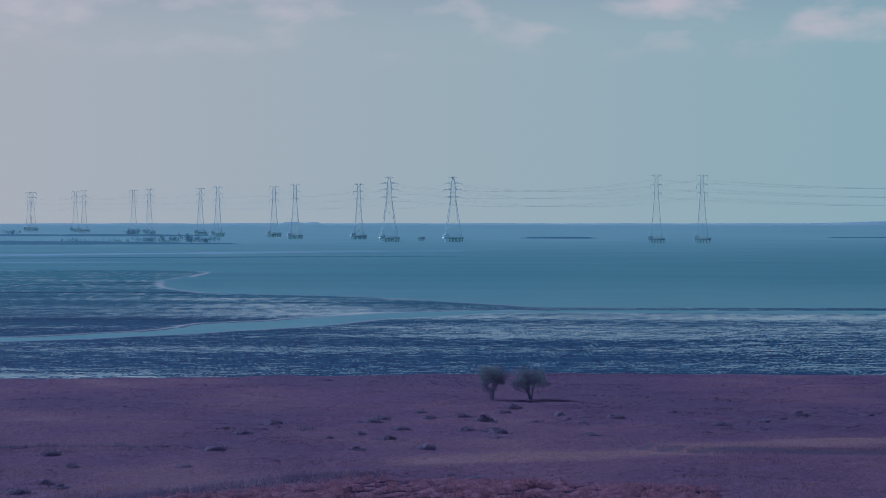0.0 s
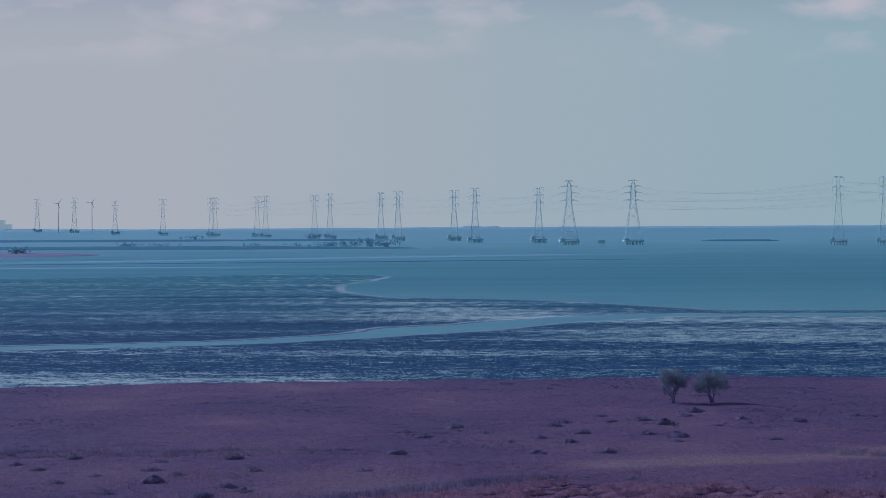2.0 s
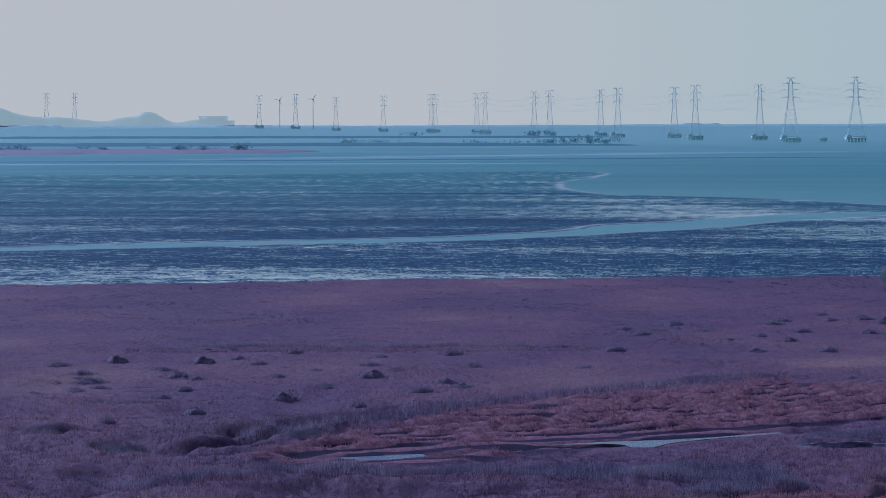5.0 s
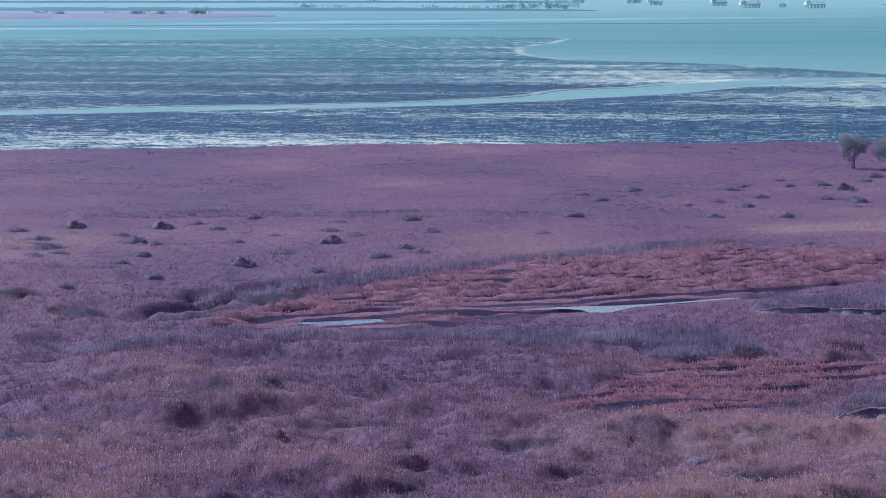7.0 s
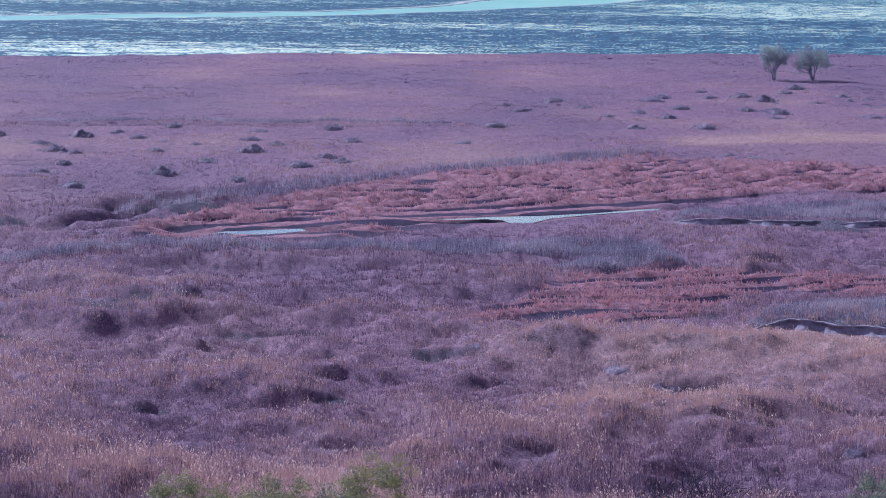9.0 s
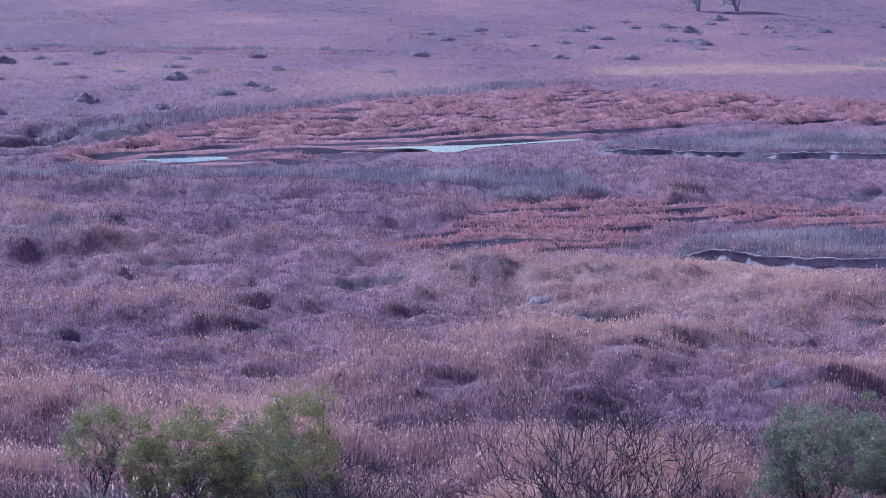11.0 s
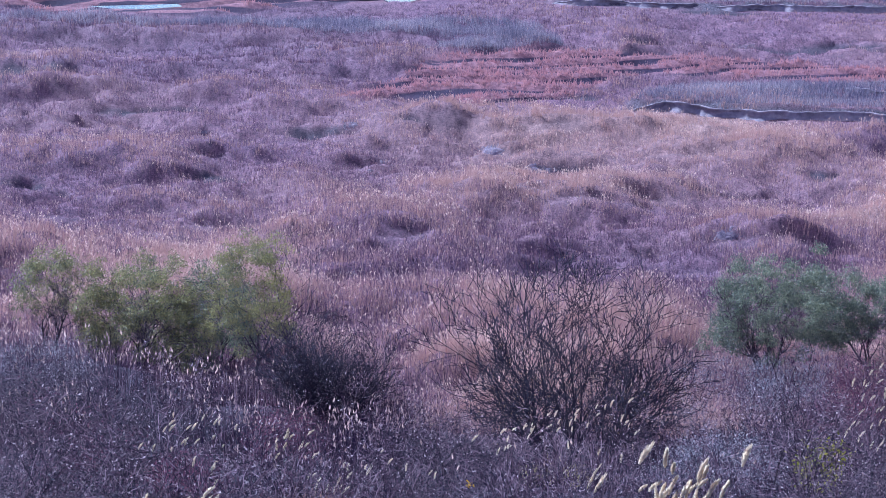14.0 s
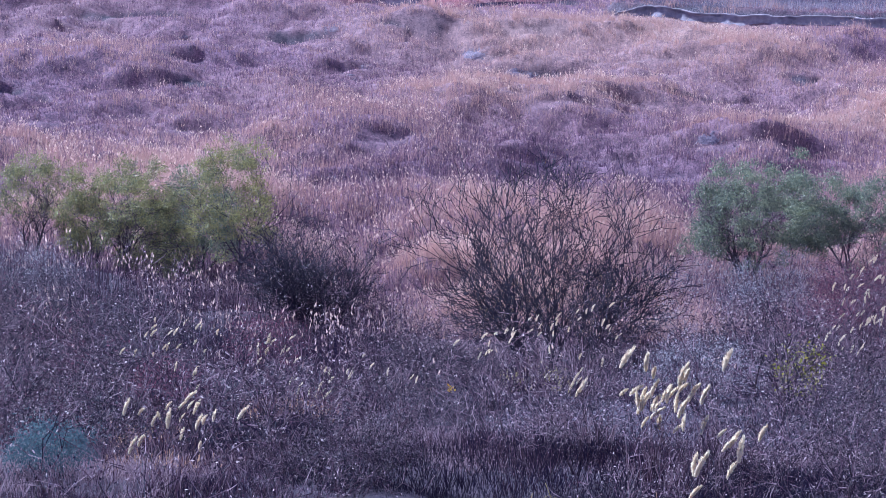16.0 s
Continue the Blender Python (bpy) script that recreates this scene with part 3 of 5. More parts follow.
def pylon(kind):
    """A lattice tower: 'angle' with wide legs and tapered arms, 'line' a slim one with hung strings, 'gate' with a boxed head."""
    label = {"angle": "wide-legged galvanised lattice angle pylon standing in the sea", "line": "slim hazy galvanised lattice pylon with hanging insulators over water",
             "gate": "lattice pylon with boxed head and hanging insulators over water"}[kind]
    top = empty("pylon", label, "pylon", "pylons crossing the estuary")
    if kind == "angle":
        levels = [(3.2, 6.0), (10, 5.0), (17, 4.0), (24.5, 2.9), (32, 1.9), (36, 1.75), (40, 1.6), (44, 1.4), (48.5, 0.5)]
        arms = [(48.3, 3.6, 0.0), (44.2, 6.6, 0.0), (39.4, 6.9, 0.0), (33.7, 6.5, 0.0)]
    else:
        w = 3.6 if kind == "line" else 4.0
        levels = [(3.2, w), (10, w * 0.85), (17, w * 0.7), (24, w * 0.55), (31.5, w * 0.42), (36, 1.35), (40.5, 1.2), (45, 1.1)]
        if kind == "gate":
            levels += [(49, 1.1)]
            arms = [(48.5, 3.9, 3.2), (42.0, 4.1, 3.0), (36.0, 3.9, 3.0)]
        else:
            arms = [(45.0, 4.2, 3.0), (39.2, 4.3, 3.0), (33.2, 4.0, 2.6)]
    legs, brace = frame_bars(levels, 4)
    for k in range(4):
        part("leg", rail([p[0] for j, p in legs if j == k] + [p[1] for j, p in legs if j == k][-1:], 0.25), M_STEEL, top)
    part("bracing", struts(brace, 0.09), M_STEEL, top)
    for z, reach, hang in arms:
        half = np.interp(z, [a for a, _ in levels], [b for _, b in levels])
        for s in (-1, 1):
            tip, bars = (s * reach, 0, z - (0.35 if hang == 0 else 0)), []
            for v in (-1, 1):
                bars += [((s * half, v * half, z + 0.6), tip), ((s * half, v * half, z - 0.5), tip)]
            bars += [((s * (half + reach) / 2, 0, z + 0.3), (s * half, half, z - 0.5)), ((s * (half + reach) / 2, 0, z + 0.3), (s * half, -half, z - 0.5))]
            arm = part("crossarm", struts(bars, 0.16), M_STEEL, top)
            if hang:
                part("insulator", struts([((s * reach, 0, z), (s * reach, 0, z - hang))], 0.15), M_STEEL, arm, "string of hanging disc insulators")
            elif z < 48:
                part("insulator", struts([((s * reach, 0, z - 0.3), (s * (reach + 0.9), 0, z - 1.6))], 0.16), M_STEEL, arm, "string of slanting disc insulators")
    return top


def platform(wide):
    top = empty("pylon_platform", "concrete pile platform with hut carrying a pylon above water", "platform", "platforms under the pylons")
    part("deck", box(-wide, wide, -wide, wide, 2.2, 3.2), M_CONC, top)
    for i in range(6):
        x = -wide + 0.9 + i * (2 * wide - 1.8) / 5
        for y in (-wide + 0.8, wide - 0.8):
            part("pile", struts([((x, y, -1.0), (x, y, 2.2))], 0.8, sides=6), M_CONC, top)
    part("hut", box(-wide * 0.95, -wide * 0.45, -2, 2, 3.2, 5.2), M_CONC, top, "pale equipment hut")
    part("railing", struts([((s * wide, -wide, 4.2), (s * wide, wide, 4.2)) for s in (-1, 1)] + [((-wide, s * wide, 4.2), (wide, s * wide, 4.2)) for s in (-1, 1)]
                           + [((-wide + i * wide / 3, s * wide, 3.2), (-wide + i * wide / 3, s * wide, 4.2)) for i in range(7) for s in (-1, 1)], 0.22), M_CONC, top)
    return top


# two lines of towers: from the channel crossing away to the far shore
LINE_A = [(154, 2018, "gate"), (-40.6, 2110, "angle"), (-123, 2325, "line"), (-205, 2545, "line"), (-292, 2780, "line"), (-385, 3000, "line"), (-478, 3230, "line"), (-572, 3455, "line"), (-677, 3700, "line"),
          (-829, 4190, "line"), (-947, 4480, "line")]
LINE_B = [(187, 2018, "gate"), (7.6, 2110, "angle"), (-69, 2290, "line"), (-151, 2500, "line"), (-235, 2710, "line"), (-323, 2920, "line"), (-410, 3120, "line"), (-478, 3260, "line")]
proto = {}
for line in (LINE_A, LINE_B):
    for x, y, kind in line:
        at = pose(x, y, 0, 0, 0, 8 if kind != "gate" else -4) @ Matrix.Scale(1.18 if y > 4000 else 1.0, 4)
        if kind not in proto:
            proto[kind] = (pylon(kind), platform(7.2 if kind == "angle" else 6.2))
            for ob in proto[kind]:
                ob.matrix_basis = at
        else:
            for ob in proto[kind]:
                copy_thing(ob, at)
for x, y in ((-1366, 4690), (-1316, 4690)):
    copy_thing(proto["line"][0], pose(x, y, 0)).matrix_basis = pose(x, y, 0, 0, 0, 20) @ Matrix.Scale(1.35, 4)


# ---- reeds and low marsh plants ----
rng = np.random.default_rng(7)


def scatter(n, dip0, dip1, az0, az1):
    """Points on the plan, thinning out with distance; azimuth in degrees to the left of straight ahead."""
    d = 22 * 4950 / rng.uniform(dip0, dip1, n)
    a = np.radians(rng.uniform(az0, az1, n))
    return -d * np.sin(a), d * np.cos(a)


def blades(x, y, z, tall, wide, lean, count, tone, bend=0.0):
    """Thin tapering blades, 'count' to a tuft, one triangle each, or two when they bend."""
    k = len(x) * count
    rep = lambda v: np.repeat(np.broadcast_to(np.asarray(v, dtype=float), (len(x),)), count)
    px, py, pz, h, w = rep(x) + rng.normal(0, 0.12, k), rep(y) + rng.normal(0, 0.12, k), rep(z), rep(tall) * rng.uniform(0.6, 1.1, k), rep(wide)
    face, way = rng.uniform(-0.9, 0.9, k), rng.uniform(0, 2 * math.pi, k)
    out = h * rep(lean) * rng.uniform(0.1, 1.0, k)
    tx, ty = px + out * np.cos(way), py + out * np.sin(way)
    wx, wy = w * np.cos(face) / 2, w * np.sin(face) / 2
    base = np.stack([px, py, pz], -1)
    side = np.stack([wx, wy, 0 * wx], -1)
    tip = np.stack([tx, ty, pz + h], -1)
    if not bend:
        v = np.stack([base - side, base + side, tip], 1).reshape(-1, 3)
        f = np.arange(3 * k).reshape(-1, 3)
        return v, [f], np.repeat(rep(tone) + rng.normal(0, 0.04, k), 3), tip
    mid = base + (tip - base) * 0.55 + np.array([0, 0, 1.0]) * (h * bend)[:, None] * 0.6
    tip = tip - np.array([0, 0, 1.0]) * (h * bend)[:, None]
    v = np.stack([base - side, base + side, mid + side * 0.7, mid - side * 0.7, tip], 1).reshape(-1, 3)
    i = np.arange(k)[:, None] * 5
    return v, [i + np.array([[0, 1, 2, 3]]), i + np.array([[3, 2, 4]])], np.repeat(rep(tone) + rng.normal(0, 0.04, k), 5), tip


def tufts_of_plume(top, long, wide, tone, droop=0.5):
    """Flattened seed heads at the points 'top': four-cornered, nodding to one side."""
    k = len(top)
    long, wide = np.broadcast_to(long, (k,)) * rng.uniform(0.7, 1.3, k), np.broadcast_to(wide, (k,)) * rng.uniform(0.7, 1.3, k)
    way, face = rng.uniform(0, 2 * math.pi, k), rng.uniform(-0.8, 0.8, k)
    axis = np.stack([np.cos(way) * droop, np.sin(way) * droop, np.ones(k)], -1)
    axis /= np.linalg.norm(axis, axis=1, keepdims=True)
    side = np.stack([np.cos(face), np.sin(face), 0 * face], -1) * (wide / 2)[:, None]
    a, b = top - axis * long[:, None] * 0.3, top + axis * long[:, None] * 0.7
    m = top + axis * long[:, None] * 0.05
    v = np.stack([a, m + side, b, m - side], 1).reshape(-1, 3)
    return v, [np.arange(4 * k).reshape(-1, 4)], np.repeat(np.broadcast_to(tone, (k,)) + rng.normal(0, 0.05, k), 4)


def reed_bed():
    near_x, near_y = scatter(132000, 282, 1490, -10.5, 18.2)
    far_x, far_y = scatter(24000, 282, 480, -10.5, 18.2)
    x, y = np.concatenate([near_x, far_x]), np.concatenate([near_y, far_y])
    t = terrain(x, y)
    tall_mask = 0.3 * step(inside(x, y, HEDGE), -1, 1)
    keep = (t["land"] > 0.6) & (t["dry"] > 0.5) & ((t["hill"] < 0.75) | (y > 73)) & (t["cut"] < 0.5) & (t["dark_dip"] < 0.4) & (rng.uniform(0, 1, len(x)) > 0.97 * t["red"])
    gap = layered(x, y, 6, 3, 71)
    keep &= rng.uniform(0, 1, len(x)) < 0.35 + 1.3 * gap
    x, y, z, tall_mask, lumps = x[keep], y[keep], t["z"][keep], tall_mask[keep], t["lumps"][keep]
    # hummock crests toned lighter and hollows darker, as light and shade would
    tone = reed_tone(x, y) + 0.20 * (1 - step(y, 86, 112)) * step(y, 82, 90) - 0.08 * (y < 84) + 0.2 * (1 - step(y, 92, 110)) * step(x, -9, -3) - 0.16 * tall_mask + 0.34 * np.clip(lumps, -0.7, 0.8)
    near = 1 - step(y, 120, 260)
    crest = np.clip(0.7 + 0.7 * lumps, 0.5, 1.4)
    tall = (0.19 + 0.20 * near + 0.22 * (1 - step(y, 92, 114))) * (0.45 + 0.7 * crest) + 0.8 * tall_mask
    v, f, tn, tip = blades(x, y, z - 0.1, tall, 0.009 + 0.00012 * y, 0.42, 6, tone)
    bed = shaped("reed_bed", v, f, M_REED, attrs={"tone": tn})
    tagged(bed, "dense dry purple-brown reeds covering the tidal marsh", "reeds", kind="stuff")
    pick = rng.uniform(0, 1, len(tip)) < np.repeat(0.02 + 0.05 * near + 0.05 * (1 - step(y, 100, 130)) + 0.16 * np.clip(tone, 0, 1), 6)
    pv, pf, pt = tufts_of_plume(tip[pick], 0.11, 0.036, np.repeat(tone, 6)[pick])
    heads = shaped("reed_heads", pv, pf, M_PLUME, attrs={"tone": pt})
    tagged(heads, "pale feathery seed heads on the dry marsh reeds", "reeds", kind="stuff")


reed_bed()
M_HEDGE = material("grey_reed", [(0.11, 0.10, 0.17), (0.24, 0.21, 0.30), (0.44, 0.37, 0.43)], translucent=0.3, island=0.5, attr="tone")
REED_FRONT = [(-46, 160), (-33, 163), (-27, 166.5), (-15, 170), (-3, 169.5), (-3, 164), (-14, 162.5), (-25, 162), (-42, 157)]
REED_LOBE = [(-10.9, 155.5), (-8.9, 159.4), (-4.8, 163), (-2.0, 162.4), (-2.0, 160.2), (-7.1, 157.2)]


def reed_stand(poly, count, tall, label):
    """A soft-topped stand of grey reeds filling a patch of the plan."""
    pts = np.array(poly, dtype=float)
    x, y = rng.uniform(pts[:, 0].min(), pts[:, 0].max(), count), rng.uniform(pts[:, 1].min(), pts[:, 1].max(), count)
    d = inside(x, y, poly) + 1.2 * (layered(x, y, 2.5, 2, 13) - 0.5)
    t = terrain(x, y)
    keep = (d > 0.1) & (t["face"] < 0.4) & (t["pond"] < 0.2)
    x, y, z = x[keep], y[keep], t["z"][keep]
    h = tall * (0.55 + 0.6 * layered(x, y, 2.0, 3, 15)) * step(d[keep], 0.0, 1.0)
    v, f, tn, _ = blades(x, y, z - 0.1, h, 0.022, 0.4, 8, (layered(x, y, 3, 2, 16) - 0.5) * 0.5)
    tagged(shaped("reed_stand", v, f, M_HEDGE, attrs={"tone": tn}), label, "reeds", kind="stuff")


reed_stand(HEDGE, 9000, 0.85, "soft grey-blue stand of reeds along the red flat")
reed_stand([(-64, 250.5), (-48, 253), (-25, 255), (-25, 258), (-48, 256), (-64, 253)], 3500, 0.7, "thin grey-blue row of reeds along a far ditch")
reed_stand(REED_FRONT, 9000, 0.75, "pale grey-lilac belt of reeds before the red flat")
reed_stand(REED_LOBE, 1600, 0.9, "small grey-blue clump of reeds above a red patch")
reed_stand(BANK_NEAR, 7000, 0.55, "grey-lilac reeds on top of a cut bank")
reed_stand(BANK_FAR, 6000, 0.6, "grey-blue reeds on top of a far cut bank")
M_RED = material("red_seablite", [(0.10, 0.048, 0.088), (0.25, 0.122, 0.165), (0.46, 0.245, 0.28)], translucent=0.25, island=0.4, attr="tone")


def red_plants():
    x, y = scatter(60000, 420, 900, -10.5, 16)
    t = terrain(x, y)
    ridge = furrows(x, y)
    keep = (t["red"] > 0.4) & (t["dry"] > 0.55) & (rng.uniform(0, 1, len(x)) < 6.0 * (ridge - 0.49))
    x, y, z, ridge = x[keep], y[keep], t["z"][keep], ridge[keep]
    patch = 0.12 * (y < 170)
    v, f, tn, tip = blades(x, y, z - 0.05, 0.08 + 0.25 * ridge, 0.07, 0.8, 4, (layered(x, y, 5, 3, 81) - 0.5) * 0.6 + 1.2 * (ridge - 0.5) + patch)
    tagged(shaped("seablite", v, f, M_RED, attrs={"tone": tn}), "low red seablite covering the salt flats", "plants", kind="stuff")


red_plants()


# ---- eroded faces of the cut banks ----
M_BANK = material("eroded_bank_earth", [(0.10, 0.085, 0.135), (0.24, 0.20, 0.265), (0.36, 0.305, 0.37)], bump=0.6, bump_scale=5, scale=2.2, rough=0.95)


def cut_bank(line, up, seed, label):
    """A crumbling face along a line of the plan: slumped foot, cracked wall, overhanging lip and a strip of turf behind it."""
    pts = np.array(line, dtype=float)
    run = np.concatenate([[0], np.cumsum(np.hypot(*np.diff(pts, axis=0).T))])
    at = np.arange(0, run[-1], 0.09)
    x, y = np.interp(at, run, pts[:, 0]), np.interp(at, run, pts[:, 1])
    y = y + 1.8 * (layered(at, at * 0, 2.2, 4, seed) - 0.5)
    low, high = terrain(x, y - 0.5)["z"] - 0.15, terrain(x, y + 1.5)["z"]
    ends = step(at, 0, 2.5) * (0.72 + 0.5 * layered(at, at * 0 + 8, 3.0, 2, seed + 2))
    high = low + np.maximum(high - low, up) * ends + 0.35 * (layered(at, at * 0 + 3, 1.4, 4, seed + 4) - 0.5)
    shelf = np.array([(-0.95, 0.0), (-0.62, 0.12), (-0.35, 0.25), (-0.16, 0.4), (-0.03, 0.55), (0.04, 0.70), (0.06, 0.83), (0.04, 0.93), (0.10, 1.0), (0.13, 0.5)])
    rows = []
    for k, (back, rise) in enumerate(shelf):
        slump = 0.8 * (layered(at, at * 0 + rise * 1.5, 0.7, 4, seed + 7) - 0.5) * (1 - rise ** 2 * 0.6) if k < 9 else 0.15 * (layered(at, at * 0 + k, 0.5, 2, seed) - 0.5)
        rows.append(np.stack([x, y + back + slump, low + (high - low) * rise], -1))
    i = np.arange(len(shelf) * len(at)).reshape(len(shelf), -1)
    q = np.stack([i[:-1, :-1], i[:-1, 1:], i[1:, 1:], i[1:, :-1]], -1).reshape(-1, 4)
    tagged(shaped("cut_bank", np.concatenate(rows), q, M_BANK), label, "bank", kind="structure")


cut_bank([(0.9, 137), (3.3, 137.4), (6.7, 136.7), (10.5, 136.4), (14.1, 136.9), (26, 138.4)], 0.6, 3, "crumbling grey-violet face of a cut marsh bank")
cut_bank([(11.2, 143.6), (12.5, 144.2), (14.8, 144.4), (27, 146)], 0.42, 9, "short eroded step above a cut marsh bank")
cut_bank([(-4, 181.4), (-1, 181.0), (1.6, 181.4), (5, 180.8), (7.8, 180.9), (9.2, 181.7), (14.4, 181.6), (17, 182.8), (29, 184.6)], 0.36, 15, "long low eroded face of a far cut bank")


# ---- heaps of earth and old reed on the marsh ----
M_MOUND = material("heaped_earth", [(0.065, 0.05, 0.10), (0.165, 0.12, 0.185), (0.32, 0.235, 0.30)], bump=0.8, bump_scale=9, scale=4)


def mound(seed, jag):
    a = np.radians(np.arange(0, 360, 12))
    rr = np.array([0.0, 0.14, 0.28, 0.42, 0.56, 0.7, 0.85, 1.0])
    r, t = np.meshgrid(rr, a, indexing="ij")
    x, y = r * np.cos(t), r * np.sin(t)
    n = layered(x * 2 + seed * 7, y * 2 + 3, 0.7, 4, seed)
    z = 0.75 * np.clip(1 - r ** 1.5, 0, 1) ** 0.8 * (0.1 + 1.5 * (n - 0.12) * jag) - 0.7 * (r > 0.95) - 0.12 * (r > 0.8)
    idx = np.arange(r.size).reshape(r.shape)
    q = np.stack([idx[:-1], np.roll(idx, -1, 1)[:-1], np.roll(idx, -1, 1)[1:], idx[1:]], -1).reshape(-1, 4)[:, ::-1]
    k = 240
    bx, by = rng.normal(0, 0.5, k), rng.normal(0, 0.5, k)
    bz = 0.5 * np.clip(1 - np.hypot(bx, by), 0, 1)
    bv, bf, _, _ = blades(bx, by, bz, 0.42, 0.05, 1.1, 1, 0.0)
    top = empty("earth_mound", "dark heap of earth and dead reed on the marsh", "mound", "heaps on the marsh")
    part("mound_body", (np.stack([x, y, z], -1).reshape(-1, 3), q), M_MOUND, top, smooth=True)
    tagged(part("straw", (bv, bf), M_HEDGE, top, "dead reed stems sticking out"), kind="stuff")
    return top


MOUNDS_LEFT = [(-62.9, 237.2), (-57.2, 230.5), (-53.1, 241.5), (-50, 235.8), (-46.2, 224.7), (-49.3, 248), (-40.5, 216), (-40.3, 236.3), (-38.3, 225), (-40.8, 244.2), (-37.1, 230.2), (-32.4, 212.5), (-29.7, 218), (-31.4, 235.6),
               (-34.8, 248), (-35.6, 203), (-42.1, 207.5), (-46.8, 198.1), (-51.4, 206.9), (-51.2, 190), (-60.1, 213.6), (-62.9, 225.3), (-60.6, 219.5), (-66.9, 232.6), (-54.3, 224), (-51.1, 213.2), (-51.8, 220), (-31.5, 221), (-55.1, 237)]
MOUNDS_FAR = [(-21.6, 277.9), (-19.6, 271.4), (-20.6, 252.4), (-21.9, 236.4), (-13.7, 276.4), (-7.4, 285.8), (-6.4, 291.7), (-8.2, 271.9), (-11, 266.5), (-5.3, 265.8), (-7.8, 254), (-4.2, 277.2), (-2.5, 300.5), (-1.5, 292.3),
              (1.8, 293.3), (4.2, 288.8), (5.1, 278.3), (5.4, 272.7), (5.1, 267.6), (6.5, 299.9), (7.7, 307.6), (-1.6, 255.6), (0.6, 229.2), (2.6, 226.8), (-17.2, 283.5), (2.3, 276), (14.2, 270), (21.9, 288), (24.6, 300), (33, 288), (38, 297), (45, 296), (18, 293), (12.5, 295), (28, 283)]
MOUNDS_NEAR = [(-20.2, 104.7), (-15.3, 104), (-17.4, 142), (-19.3, 140), (-13.3, 128), (-7.2, 130.5), (-9.6, 120), (-9.5, 116), (-18.4, 126), (-25, 127), (-30.6, 141), (-24, 152.5), (-15.8, 156.5), (-7.1, 100.5), (-8.3, 98.5),
               (-1.6, 127.5), (-4.4, 118), (-6.1, 119), (-2.7, 111.5), (0.7, 112), (1.9, 114), (-1.2, 101), (1.7, 102), (5.4, 106), (-2.6, 123), (-6.6, 101.5), (-3.4, 125), (7.2, 103.5)]
protos = [mound(3, 1.0), mound(8, 1.2), mound(12, 0.8)]
for ob in protos:
    ob.scale = (1, 1, 1)
first = set()
r5 = np.random.default_rng(55)
MOUNDS_SMALL = []
for cx, cy, wx, wy, k in ((-52, 222, 12, 12, 12), (22, 284, 20, 12, 26), (-12, 125, 10, 12, 14), (3, 108, 5, 6, 14), (-3, 125, 2.5, 5, 8)):
    MOUNDS_SMALL += [(cx + wx * r5.uniform(-1, 1), cy + wy * r5.uniform(-1, 1)) for _ in range(k)]
for spots, size, tall in ((MOUNDS_LEFT, 0.85, 0.85), (MOUNDS_FAR, 0.88, 0.75), (MOUNDS_NEAR, 0.6, 0.6), (MOUNDS_SMALL, 0.5, 0.6)):
    for k, (x, y) in enumerate(spots):
        s = size * rng.uniform(0.65, 1.25)
        if terrain(np.array([float(x)]), np.array([float(y)]))["dark_dip"][0] > 0.15:
            continue
        m = pose(x, y, height(x, y) - (0.3 if y < 165 else 0.05), 0, 0, rng.uniform(0, 360)) @ Matrix.Diagonal((s * rng.uniform(1.0, 1.7), s * 1.2, s * tall * rng.uniform(0.7, 1.2), 1))
        which = int(rng.integers(0, 3))
        if which not in first:
            first.add(which)
            protos[which].matrix_basis = m
        else:
            copy_thing(protos[which], pose(0, 0, 0)).matrix_basis = m


# ---- woody plants ----
def grow(start, way, length, width, depth, spec, bars, tips, r):
    """Wandering branch that forks: bars get (a, b, w0, w1), tips the ends of the twigs."""
    n = 4 if depth < 2 else 3
    p, d = np.array(start, dtype=float), np.array(way, dtype=float)
    d /= np.linalg.norm(d)
    for i in range(n):
        d = d + r.normal(0, spec["wander"], 3) + np.array([0, 0, spec["rise"] if depth else spec["rise"] * 0.6])
        d /= np.linalg.norm(d)
        q = p + d * length / n
        w0, w1 = width * (1 - 0.7 * i / n), width * (1 - 0.7 * (i + 1) / n)
        bars.append((depth, p, q, max(w0, spec["thin"]), max(w1, spec["thin"])))
        if depth < spec["depth"] and (i > 0 or depth == 0 and spec["low"]):
            for _ in range(spec["forks"][depth]):
                side = np.cross(d, r.normal(0, 1, 3))
                side /= np.linalg.norm(side) + 1e-9
                grow(q, d * 0.75 + side * spec["open"], length * r.uniform(0.42, 0.68), w1 * 0.62, depth + 1, spec, bars, tips, r)
        p = q
    if depth >= spec["depth"] - 1:
        tips.append((p, d))


def woody(seed, stems, height_m, spread, spec):
    """Stems from one foot. Returns bars by depth and the twig ends."""
    r = np.random.default_rng(seed)
    bars, tips = [], []
    for _ in range(stems):
        a, o = r.uniform(0, 2 * math.pi), spread * math.sqrt(r.uniform(0.02, 1))
        way = (math.cos(a) * o, math.sin(a) * o, 1.0)
        wide = spec.get("base", 0.05 * stems ** 0.5) * (math.sqrt(r.uniform(0, 1)) if "base" in spec else 1)
        grow((wide * math.cos(a), wide * math.sin(a), -0.35), way, height_m * r.uniform(0.55, 0.95), spec["width"], 0, spec, bars, tips, r)
    return bars, tips


def bars_mesh(bars, deep, sides=3):
    b = [k for k in bars if deep(k[0])]
    return struts([(p, q) for _, p, q, _, _ in b], [w for *_, w, _ in b], [w for *_, w in b], sides)


